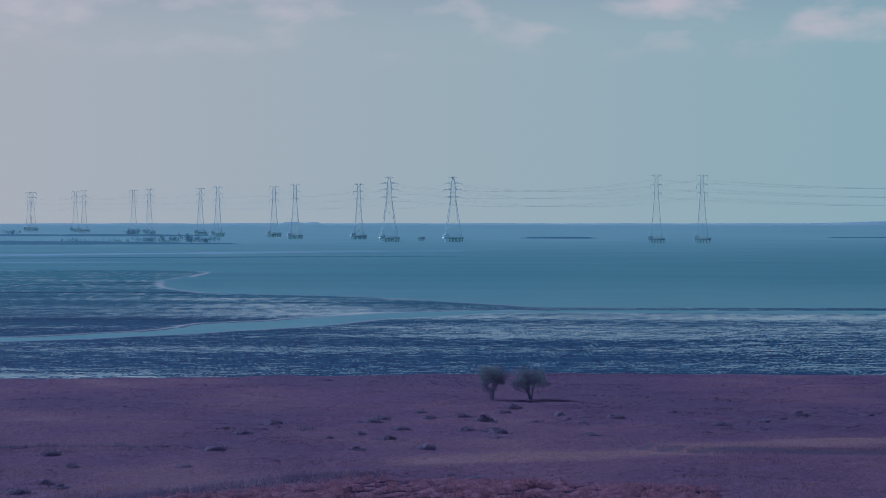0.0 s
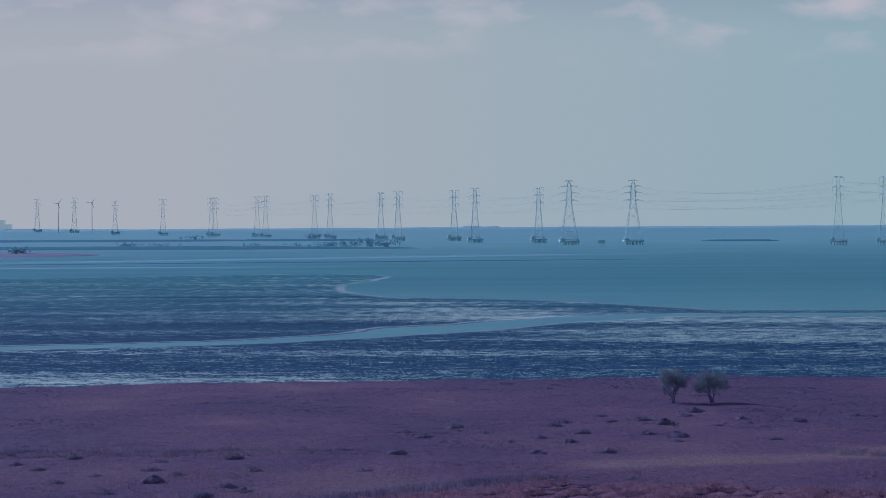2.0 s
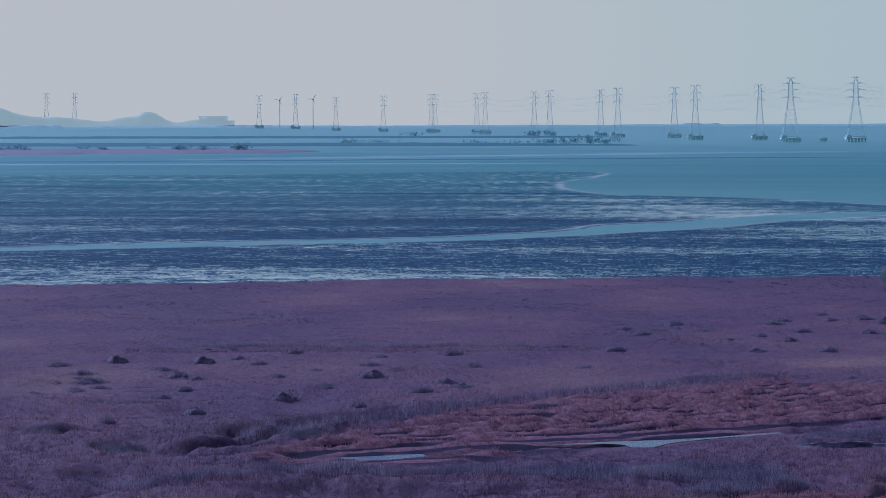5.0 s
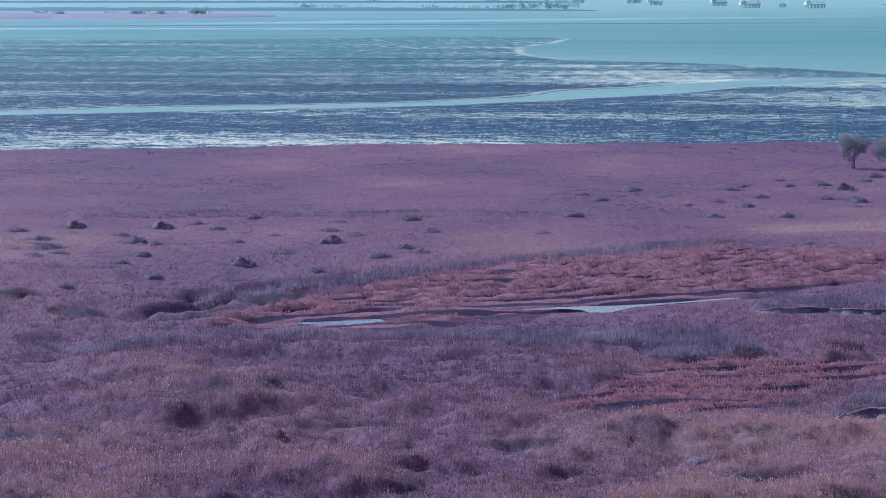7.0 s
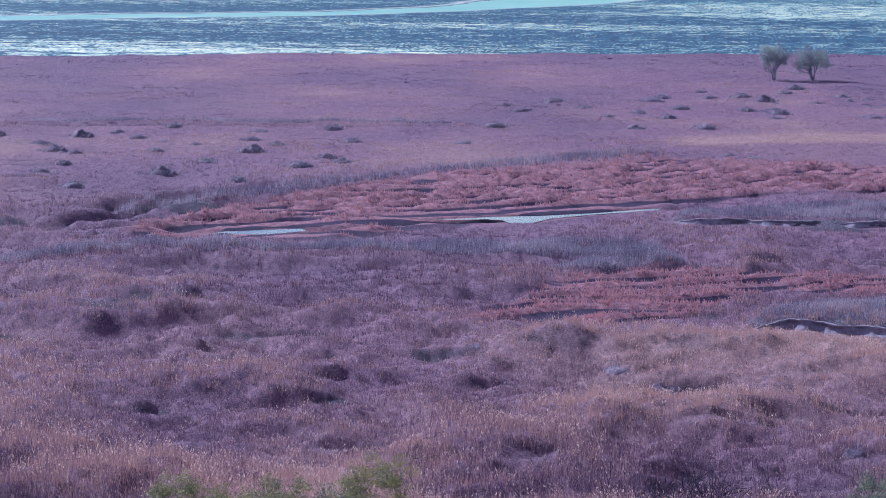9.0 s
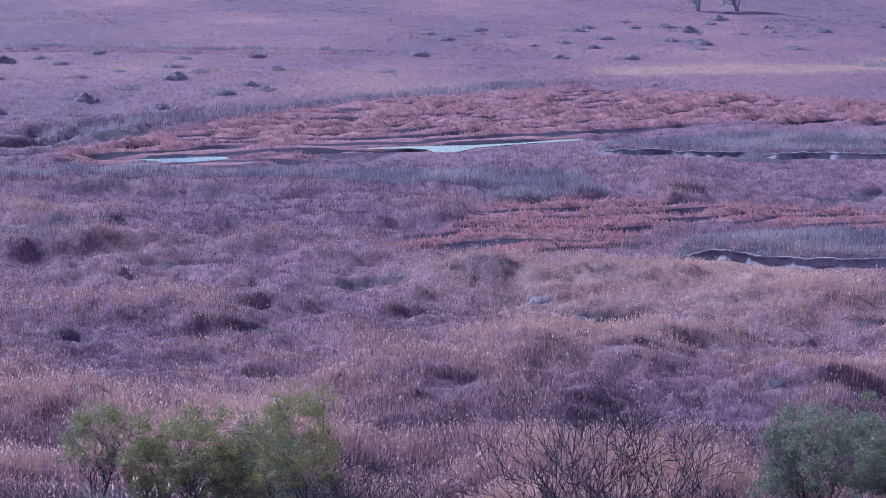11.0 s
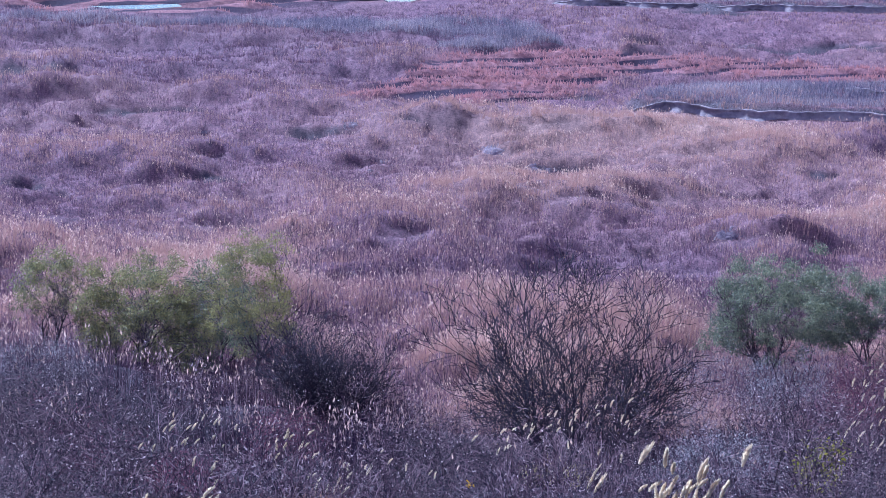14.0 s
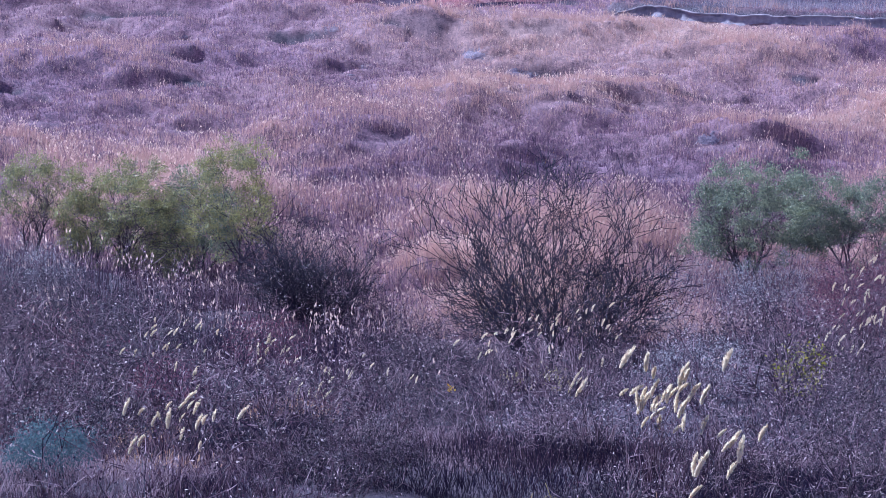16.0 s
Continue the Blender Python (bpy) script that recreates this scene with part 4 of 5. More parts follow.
def leaves(points, count, spread, long, wide, droop, r, keep=None):
    """Narrow leaves round the twig ends, one quad each."""
    pts = np.repeat(np.array([p for p, _ in points]), count, 0)
    k = len(pts)
    pts = pts + r.normal(0, spread, (k, 3)) * np.array([1, 1, 0.8])
    d = r.normal(0, 1, (k, 3)) + np.array([0, 0, -droop])
    d /= np.linalg.norm(d, axis=1, keepdims=True)
    s = np.cross(d, r.normal(0, 1, (k, 3)))
    s /= np.linalg.norm(s, axis=1, keepdims=True) + 1e-9
    ln, wd = long * r.uniform(0.6, 1.3, k)[:, None], wide * r.uniform(0.6, 1.3, k)[:, None]
    v = np.stack([pts, pts + d * ln * 0.5 + s * wd / 2, pts + d * ln, pts + d * ln * 0.5 - s * wd / 2], 1).reshape(-1, 3)
    return v, [np.arange(4 * k).reshape(-1, 4)]


WILLOW = {"wander": 0.15, "rise": 0.07, "thin": 0.010, "depth": 3, "low": False, "forks": [2, 2, 2], "open": 0.75, "width": 0.10}
BARE = {"wander": 0.065, "rise": 0.045, "thin": 0.011, "depth": 3, "low": True, "forks": [2, 1, 2], "open": 0.5, "width": 0.075}
SCRUB = {"wander": 0.27, "rise": 0.03, "thin": 0.0055, "depth": 2, "low": True, "forks": [2, 1], "open": 0.75, "width": 0.03}


def clumped(wide, low, high, count, size, seed):
    """Leaves gathered in many rounded, hanging clumps over an uneven dome, thin below and open between."""
    r = np.random.default_rng(seed + 300)
    k = int(70 + 46 * wide)
    a, e = r.uniform(0, 2 * math.pi, k), np.arcsin(r.uniform(-0.55, 1, k))
    rad = r.uniform(0.3, 1.0, k) ** 0.5 * (0.62 + 0.7 * layered(a * 1.6, e * 2.2, 1.0, 2, seed))
    half = (high - low) / 2
    centre = np.stack([wide * rad * np.cos(e) ** 0.6 * np.cos(a), wide * rad * np.cos(e) ** 0.6 * np.sin(a), low + half + half * rad * np.sin(e)], -1)
    girth = r.uniform(0.14, 0.36, k) * min(1.0, 0.55 + 0.25 * wide)
    pick = r.choice(k, count, p=girth ** 2 / (girth ** 2).sum())
    way = r.normal(0, 1, (count, 3))
    way /= np.linalg.norm(way, axis=1, keepdims=True)
    far = r.uniform(0, 1, count) ** 0.45
    at = centre[pick] + way * (girth[pick] * far)[:, None] * np.array([1.15, 1.15, 0.7])
    # the rim of a clump trails downwards
    at[:, 2] -= girth[pick] * 0.55 * np.hypot(way[:, 0], way[:, 1]) ** 2 * far
    stray = r.uniform(0, 1, count) < 0.10
    at[stray] += r.normal(0, 0.2, (int(stray.sum()), 3))
    d = way * 0.7 + r.normal(0, 0.5, (count, 3)) + np.array([0, 0, -0.6])
    d /= np.linalg.norm(d, axis=1, keepdims=True)
    s = np.cross(d, r.normal(0, 1, (count, 3)) + way)
    s /= np.linalg.norm(s, axis=1, keepdims=True) + 1e-9
    ln, wd = size * r.uniform(0.6, 1.35, count)[:, None], size * 0.40 * r.uniform(0.6, 1.3, count)[:, None]
    v = np.stack([at, at + d * ln * 0.5 + s * wd / 2, at + d * ln, at + d * ln * 0.5 - s * wd / 2], 1).reshape(-1, 3)
    return v, [np.arange(4 * count).reshape(-1, 4)]


def tree(name, label, seed, stems, tall, spread, spec, leaf, leaf_count, leaf_size, spot, cluster=0.16, category="tree", group="", turn=0, dome=None, wood=None):
    r = np.random.default_rng(seed + 100)
    bars, tips = woody(seed, stems, tall, spread, spec)
    top = empty(name, label, category, group)
    main = [b for b in bars if b[0] == 0]
    for k in range(0, len(main), 4):
        part("trunk", bars_mesh(main[k:k + 4], lambda d: True, 6), wood or M_BARK, top)
    tagged(part("branchwork", bars_mesh(bars, lambda k: k == 1, 4), wood or M_BARK, top), kind="stuff")
    tagged(part("twig_work", bars_mesh(bars, lambda k: k > 1), wood or M_TWIG_DARK, top, "fine bare twigs"), kind="stuff")
    if leaf_count:
        if dome:
            part("crown", clumped(*dome, leaf_count, leaf_size, seed), leaf, top, "small loose leaves in hanging clumps")["kind"] = "stuff"
            top.matrix_basis = pose(*spot, 0, 0, turn)
            return top
        count = max(1, int(leaf_count / len(tips)))
        part("crown", leaves(tips, count, cluster, leaf_size, leaf_size * 0.42, 0.5, r), leaf, top, "small loose leaves")["kind"] = "stuff"
    top.matrix_basis = pose(*spot, 0, 0, turn)
    return top


# ---- two lone trees at the edge of the flats ----
# leaf and bark greyed towards blue, for haze before the lone trees
M_LEAF_HAZE = material("hazed_leaf", [(0.16, 0.20, 0.22), (0.27, 0.32, 0.33), (0.42, 0.46, 0.46)], rough=0.7, island=0.4, translucent=0.35, scale=3)
M_WOOD_HAZE = material("hazed_bark", [(0.15, 0.15, 0.21), (0.28, 0.27, 0.35)], rough=0.9, scale=5)
LONE = dict(WILLOW, thin=0.028, width=0.17, open=0.75)
tree("willow_tree", "small round-headed willow standing alone on the marsh", 31, 3, 2.9, 0.42, LONE, M_LEAF_HAZE, 8500, 0.13, (5.6, 322, height(5.6, 322)), 0.30, group="lone trees on the marsh", dome=(1.7, 1.2, 4.2), wood=M_WOOD_HAZE)
tree("willow_tree", "thin-leaved multi-stemmed willow on the open marsh", 35, 5, 2.75, 0.5, LONE, M_LEAF_HAZE, 7000, 0.13, (10.2, 322, height(10.2, 322)), 0.30, group="lone trees on the marsh", dome=(1.95, 0.9, 3.7), wood=M_WOOD_HAZE)

# ---- trees at the foot of the hill ----
M_LEAF_YEL = material("yellowing_leaf", [(0.085, 0.095, 0.08), (0.20, 0.19, 0.11), (0.44, 0.40, 0.17)], rough=0.6, island=0.22, translucent=0.3, scale=3)
M_LEAF_GRN = material("grey_green_leaf", [(0.07, 0.085, 0.085), (0.155, 0.17, 0.14), (0.38, 0.40, 0.26)], rough=0.6, island=0.22, translucent=0.28, scale=3)
M_LEAF_TOP = material("golden_leaf", [(0.10, 0.10, 0.085), (0.23, 0.215, 0.11), (0.48, 0.42, 0.16)], rough=0.6, island=0.22, translucent=0.3, scale=3)



def foot(x, y, up=0.0):
    return (x, y, height(x, y) + up)


GR = "trees at the foot of the hill"
tree("willow_tree", "slender young willow with sparse yellowing leaves", 41, 3, 2.3, 0.4, WILLOW, M_LEAF_YEL, 8500, 0.072, foot(-16.8, 84), 0.2, group=GR, dome=(1.0, 0.4, 3.5))
tree("willow_tree", "broad bushy willow in green leaf above dry reeds", 42, 7, 2.4, 1.0, WILLOW, M_LEAF_YEL, 44000, 0.072, foot(-13.7, 83), 0.30, group=GR, dome=(2.2, -0.5, 3.9))
tree("willow_tree", "dense dark green willow crown between lighter trees", 47, 6, 2.2, 0.9, WILLOW, M_LEAF_GRN, 22000, 0.072, foot(-11.6, 84.5), 0.3, group=GR, dome=(1.4, -0.6, 3.4))
tree("willow_tree", "upright willow with a yellow top and bare lower twigs", 44, 2, 3.9, 0.15, WILLOW, M_LEAF_TOP, 22000, 0.068, foot(-10.1, 81), 0.28, group=GR, dome=(1.35, 0.6, 5.1))
tree("willow_tree", "grey-green willow with drooping leafy limbs", 45, 7, 2.5, 0.95, WILLOW, M_LEAF_GRN, 42000, 0.072, foot(5.7, 84), 0.32, group=GR, dome=(2.1, -0.1, 4.1))
tree("willow_tree", "low leafy green willow behind bare scrub", 46, 6, 2.3, 0.95, WILLOW, M_LEAF_GRN, 30000, 0.072, foot(9.0, 84), 0.3, group=GR, dome=(2.2, 0.2, 3.5))
M_LEAF_DEEP = material("deep_violet_leaf", [(0.018, 0.012, 0.03), (0.05, 0.032, 0.062), (0.16, 0.11, 0.16)], rough=0.6, island=0.6, translucent=0.15, scale=6)
M_LEAF_OCH = material("ochre_leaf", [(0.10, 0.06, 0.08), (0.22, 0.13, 0.12), (0.40, 0.27, 0.12)], rough=0.6, island=0.5, translucent=0.3, scale=6)
M_WOOD_DARK = material("dark_bark", [(0.015, 0.011, 0.032), (0.05, 0.037, 0.072)], rough=0.9, scale=5)
tree("bare_shrub", "large bare many-stemmed shrub with last ochre leaves", 51, 20, 3.1, 1.1, dict(BARE, base=0.85, wander=0.10, rise=0.06, open=0.62, thin=0.013, width=0.07, forks=[2, 2, 2]), M_LEAF_OCH, 2600, 0.04, foot(-0.35, 65.5, 0.3), 0.16, category="shrub", wood=M_WOOD_DARK)
tree("bare_shrub", "dark domed thicket of fine bare twigs", 52, 34, 1.9, 0.95, dict(BARE, thin=0.009, width=0.035, base=0.4), M_LEAF_DEEP, 9000, 0.06, foot(-6.3, 69, 0.1), 0.12, category="shrub", wood=M_WOOD_DARK)

# ---- scrub on the slope ----
M_LEAF_DRY = material("dry_leaf", [(0.018, 0.011, 0.036), (0.054, 0.026, 0.056), (0.155, 0.082, 0.135), (0.58, 0.46, 0.54)], rough=0.7, island=0.58, translucent=0.25, scale=6)
M_LEAF_RED = material("red_leaf", [(0.045, 0.013, 0.045), (0.11, 0.034, 0.08), (0.24, 0.085, 0.14)], rough=0.6, island=0.5, translucent=0.3, scale=6)


def scrub(seed, stems, tall, spread, leaf, count):
    r = np.random.default_rng(seed)
    bars, tips = woody(seed, stems, tall, spread, SCRUB)
    top = empty("scrub_bush", "tangled leafless grey-purple scrub on the slope" if leaf is M_LEAF_DRY else "scrub bush with small dark red leaves", "shrub", "scrub on the slope")
    tagged(part("branchwork", bars_mesh(bars, lambda k: k == 0), M_TWIG_DARK, top), kind="stuff")
    tagged(part("twig_work", bars_mesh(bars, lambda k: k > 0), M_TWIG, top), kind="stuff")
    part("crown", leaves(tips, max(1, count // len(tips)), 0.08, 0.030, 0.013, 0.3, r), leaf, top, "scattered small dry leaves")["kind"] = "stuff"
    return top


kinds = [scrub(61, 6, 1.15, 0.9, M_LEAF_DRY, 1150), scrub(62, 7, 1.35, 0.6, M_LEAF_DRY, 1150), scrub(63, 6, 0.95, 1.2, M_LEAF_DRY, 1150), scrub(64, 6, 1.25, 0.8, M_LEAF_RED, 2200)]
kinds.append(scrub(65, 7, 1.1, 1.0, M_LEAF_DEEP, 1200))
kinds[-1]["label"] = "dense scrub bush in dark violet leaf"
used = set()


def plant(which, x, y, s, turn, base=0.0):
    m = pose(x, y, height(x, y) + base, 0, 0, turn) @ Matrix.Diagonal((s, s, s, 1))
    if which in used:
        ob = copy_thing(kinds[which], pose(0, 0, 0))
    else:
        ob = kinds[which]
        used.add(which)
    ob.matrix_basis = m


r7 = np.random.default_rng(77)
spots = []
for y in np.arange(24.5, 80, 1.0):
    step_y = 0.9 + 0.012 * y
    for x in np.arange(-0.245 * y - 1, 0.125 * y + 1, 1.55 + 0.012 * y):
        spots.append((x + r7.uniform(-0.7, 0.7), y + r7.uniform(-0.5, 0.5)))
spots = [p for p in spots if r7.uniform() < 0.34 + 0.16 * (p[1] < 45) - 0.2 * (p[1] > 66 and -5 < p[0] < 6)]
for x, y in spots:
    red = r7.uniform() < 0.06
    s = r7.uniform(0.9, 2.0) * (0.75 if y < 36 else 1.0)
    if y > 56 and x < -3:
        s *= 0.8
    elif y > 74:
        s *= 0.85
    deep = r7.uniform() < (0.32 if y < 44 else 0.18)
    plant(3 if red else 4 if deep else int(r7.integers(0, 3)), x, y, s, r7.uniform(0, 360))
for x, y, s in ((8.2, 67, 1.8), (4.6, 61, 1.2), (7.2, 60, 1.6), (-15.5, 68, 1.7), (-14.2, 64, 1.5), (-16.2, 72, 1.8), (-3.0, 58, 1.5), (-4.6, 56, 1.4), (-2.2, 63, 1.4),
                (-10.8, 55, 1.6), (-9.2, 52, 1.5), (-11.2, 50, 1.4), (-8.5, 38, 1.3), (-7.4, 40, 1.4)):
    plant(int(r7.integers(0, 3)), x, y, s, r7.uniform(0, 360))
for x, y, s in ((-12.6, 62, 1.7), (-11.4, 59.5, 1.6), (-10.4, 57, 1.5), (-9.7, 48, 1.4), (-10.6, 61.5, 1.5), (-13.4, 65, 1.6), (-9.0, 54, 1.3), (5.0, 57, 1.3), (5.6, 51, 1.3), (-10.3, 52.5, 1.3), (-8.6, 48.5, 1.2), (-9.2, 45, 1.2), (-9.6, 55.5, 1.3), (-8.0, 43, 1.0), (-12, 57, 1.3), (-6.0, 34, 0.8), (3.4, 31.5, 0.8), (4.0, 34, 0.9), (4.4, 38, 0.9), (3.0, 29, 0.7), (-2.6, 40, 0.8), (2.4, 44, 0.9), (6.0, 60, 1.4), (4.4, 51, 1.1)):
    plant(4, x, y, s, r7.uniform(0, 360))
for x, y, s in ((6.8, 66, 1.8), (7.8, 67, 1.7), (6.0, 65.5, 1.5), (7.2, 64, 1.6), (6.4, 62.5, 1.4), (5.6, 58, 1.4), (-5.0, 49, 0.9), (-4.4, 50, 0.8)):
    plant(3, x, y, s, r7.uniform(0, 360))


# leafy bushes that stand out of the scrub by their size and colour
GB = "leafy bushes on the slope"
LOW = dict(SCRUB, width=0.045, depth=2)
M_LEAF_LILAC = material("lilac_grey_leaf", [(0.05, 0.042, 0.08), (0.16, 0.14, 0.20), (0.50, 0.46, 0.54)], rough=0.6, island=0.6, translucent=0.2, scale=6)
for x, y, wide, tall, count, leaf, seed, label in (
        (7.1, 66.5, 1.25, 2.3, 11000, M_LEAF_RED, 201, "rounded bush thick with dark wine-red leaves"), (6.2, 63.5, 0.9, 1.5, 5000, M_LEAF_RED, 202, "low bush with wine-red leaves"),
        (3.6, 68, 1.5, 2.2, 6500, M_LEAF_LILAC, 203, "thin-leaved lilac-grey bush beside a bare shrub"), (5.2, 67, 1.2, 2.1, 6000, M_LEAF_LILAC, 204, "loose lilac-grey bush below a willow"), (8.8, 69.5, 1.3, 2.6, 7000, M_LEAF_LILAC, 205, "tall lilac-grey bush with pale leaf tips"),
        (-10.2, 57.5, 1.7, 2.1, 11000, M_LEAF_DEEP, 206, "broad dark violet bush in deep shade"), (-8.8, 54.5, 1.5, 1.9, 9000, M_LEAF_DEEP, 207, "dark violet bush matted with leaves"), (-11.8, 60, 1.5, 2.1, 9000, M_LEAF_DEEP, 208, "dark violet bush under dry reeds"),
        (-6.2, 55.8, 0.9, 1.8, 4500, M_LEAF_RED, 209, "small bush with wine-red leaves among plumes"), (-6.7, 45, 0.7, 1.1, 3000, M_LEAF_RED, 210, "low mat of dark red leaves"),
        (-3.2, 57.5, 1.2, 1.4, 6000, M_LEAF_DEEP, 211, "dark leafy bush among grey scrub"), (-1.8, 43, 1.0, 1.0, 6000, M_LEAF_DEEP, 212, "low dark violet bush on the slope"), (4.9, 58, 1.3, 1.9, 6000, M_LEAF_DEEP, 213, "dark violet bush beside silvergrass"),
        (4.2, 36, 1.2, 1.3, 8000, M_LEAF_DEEP, 214, "dark low bush close to the hilltop"), (-2.6, 34.5, 0.9, 0.7, 6000, M_LEAF_DEEP, 215, "low purple-leaved bush on the upper slope"), (0.2, 40, 0.9, 0.9, 5000, M_LEAF_DEEP, 216, "dark purple-leaved bush below silvergrass"),
        (3.4, 29.5, 0.9, 0.9, 7000, M_LEAF_DEEP, 221, "dark violet bush near the brow of the hill"), (4.4, 32, 1.0, 1.0, 7000, M_LEAF_DEEP, 222, "matted dark bush near the brow of the hill"), (-7.3, 39, 1.2, 1.2, 8000, M_LEAF_DEEP, 223, "dark violet bush beside pale plumes"),
        (-8.3, 46, 1.3, 1.4, 8000, M_LEAF_DEEP, 224, "broad dark violet bush on the slope"), (5.0, 41, 1.2, 1.3, 8000, M_LEAF_DEEP, 225, "dark violet bush low on the brow"), (5.6, 46, 1.3, 1.4, 8000, M_LEAF_DEEP, 226, "spreading dark violet bush under silvergrass"),
        (2.6, 51, 1.2, 1.2, 6000, M_LEAF_LILAC, 217, "pale-tipped grey bush on the slope"), (-13.6, 66, 1.6, 1.6, 8000, M_LEAF_LILAC, 218, "lilac-grey bush on a knoll below willows")):
    tree("leafy_bush", label, seed, 6, tall * 0.75, 0.9, LOW, leaf, int(count * 1.2), 0.038, foot(x, y, 0.05), 0.1, category="shrub", group=GB, dome=(wide, 0.0, tall), wood=M_TWIG_DARK)
# bush made up in place of an unidentified teal blur
M_LEAF_TEAL = material("blue_green_leaf", [(0.045, 0.07, 0.105), (0.075, 0.115, 0.155), (0.12, 0.17, 0.21)], rough=0.6, island=0.4, translucent=0.3, scale=6)
tree("leafy_bush", "small soft blue-green bush standing in for an unidentified blur", 219, 5, 0.5, 0.8, LOW, M_LEAF_TEAL, 6000, 0.035, foot(-6.1, 31.6, 0.05), 0.1, category="shrub", group=GB, dome=(0.5, 0.0, 0.55), wood=M_TWIG_DARK)


# ---- dry grass and plumed reeds on the slope ----
def slope_grass():
    x, y = scatter(15000, 1360, 4700, -7.5, 14.0)
    xn, yn = scatter(8000, 2700, 4800, -7.5, 14.0)
    x, y = np.concatenate([x, xn]), np.concatenate([y, yn])
    t = terrain(x, y)
    keep = (t["hill"] > 0.4) & (y > 21) & (layered(x, y, 1.6, 3, 97) > 0.40 - 0.3 * (y < 38))
    x, y, z = x[keep], y[keep], t["z"][keep]
    tone = (layered(x, y, 2.6, 3, 91) - 0.5) * 1.5 - 0.16
    v, f, tn, tip = blades(x, y, z - 0.05, 0.30 + 0.2 * (y > 60), 0.004 + 0.00013 * y, 0.9, 5, tone, bend=0.18)
    tagged(shaped("dry_grass", v, f, M_GRASS, attrs={"tone": tn}), "dry tangled grey-purple grass under the scrub", "grass", kind="stuff")
    x, y = scatter(9000, 1290, 2300, -7.5, 14.0)
    t = terrain(x, y)
    keep = (t["hill"] > 0.3) & (y < 76) & (rng.uniform(0, 1, len(x)) < 0.03 + 0.97 * (x < -4.5 + 4 * (layered(x, y, 6, 2, 99) - 0.5)) * (y > 54 + 8 * layered(x, y, 4, 2, 98))) & (layered(x, y, 3, 2, 93) > 0.42)
    x, y, z = x[keep], y[keep], t["z"][keep]
    tone = (layered(x, y, 2.5, 3, 95) - 0.5) * 0.6 - 0.06
    v, f, tn, tip = blades(x, y, z, 1.2, 0.016, 0.22, 3, tone - 0.05)
    tagged(shaped("slope_reeds", v, f, M_GRASS, attrs={"tone": tn}), "thin dry reed stems along the lower slope", "reeds", kind="stuff")
    pick = rng.uniform(0, 1, len(tip)) < 0.28
    pv, pf, pt = tufts_of_plume(tip[pick], 0.14, 0.038, 0.0, 0.3)
    tagged(shaped("slope_reed_heads", pv, pf, M_PLUME, attrs={"tone": pt}), "pale lilac-white reed heads along the lower slope", "reeds", kind="stuff")


M_GRASS = material("dead_grass", [(0.018, 0.012, 0.038), (0.050, 0.026, 0.052), (0.13, 0.075, 0.115), (0.42, 0.31, 0.38)], translucent=0.2, island=0.45, attr="tone", scale=2)
slope_grass()

# ---- silvergrass clumps with cream plumes ----
M_CREAM = material("cream_plume", [(0.60, 0.46, 0.36), (0.80, 0.68, 0.54), (0.94, 0.86, 0.73)], translucent=0.4, island=0.6, scale=5)


def plume_mesh(seed, long):
    """A fluffy head: a soft spindle on a curved axis with thin awns swept up and out of it."""
    r = np.random.default_rng(seed)
    k = 190
    t = r.uniform(0, 1, k) ** 0.85
    axis_at = lambda u: np.stack([0.28 * long * u ** 2, 0 * u, long * u], -1)
    girth = lambda u: long * 0.15 * np.sin(math.pi * np.clip(u * 0.8 + 0.16, 0, 1)) ** 0.8
    axis = axis_at(t)
    way = r.uniform(0, 2 * math.pi, k)
    rad = girth(t) + 0.004
    tipp = axis + np.stack([np.cos(way) * rad, np.sin(way) * rad, long * r.uniform(0.04, 0.2, k)], -1)
    side = r.normal(0, 1, (k, 3)) * 0.008
    awns = (np.stack([axis - side, axis + side, tipp], 1).reshape(-1, 3), [np.arange(3 * k).reshape(-1, 3)])
    u, w = np.meshgrid(np.linspace(0, 1, 7), np.radians(np.arange(0, 360, 60)), indexing="ij")
    g = girth(u) * 0.62 * (0.8 + 0.4 * r.uniform(0, 1, u.shape))
    core = axis_at(u) + np.stack([g * np.cos(w), g * np.sin(w), 0 * w], -1)
    i = np.arange(u.size).reshape(u.shape)
    quads = np.stack([i[:-1], np.roll(i, -1, 1)[:-1], np.roll(i, -1, 1)[1:], i[1:]], -1).reshape(-1, 4)
    return joined(awns, (core.reshape(-1, 3), [quads]))


plume_data = [plume_mesh(s, l) for s, l in ((1, 0.20), (2, 0.24), (3, 0.17))]


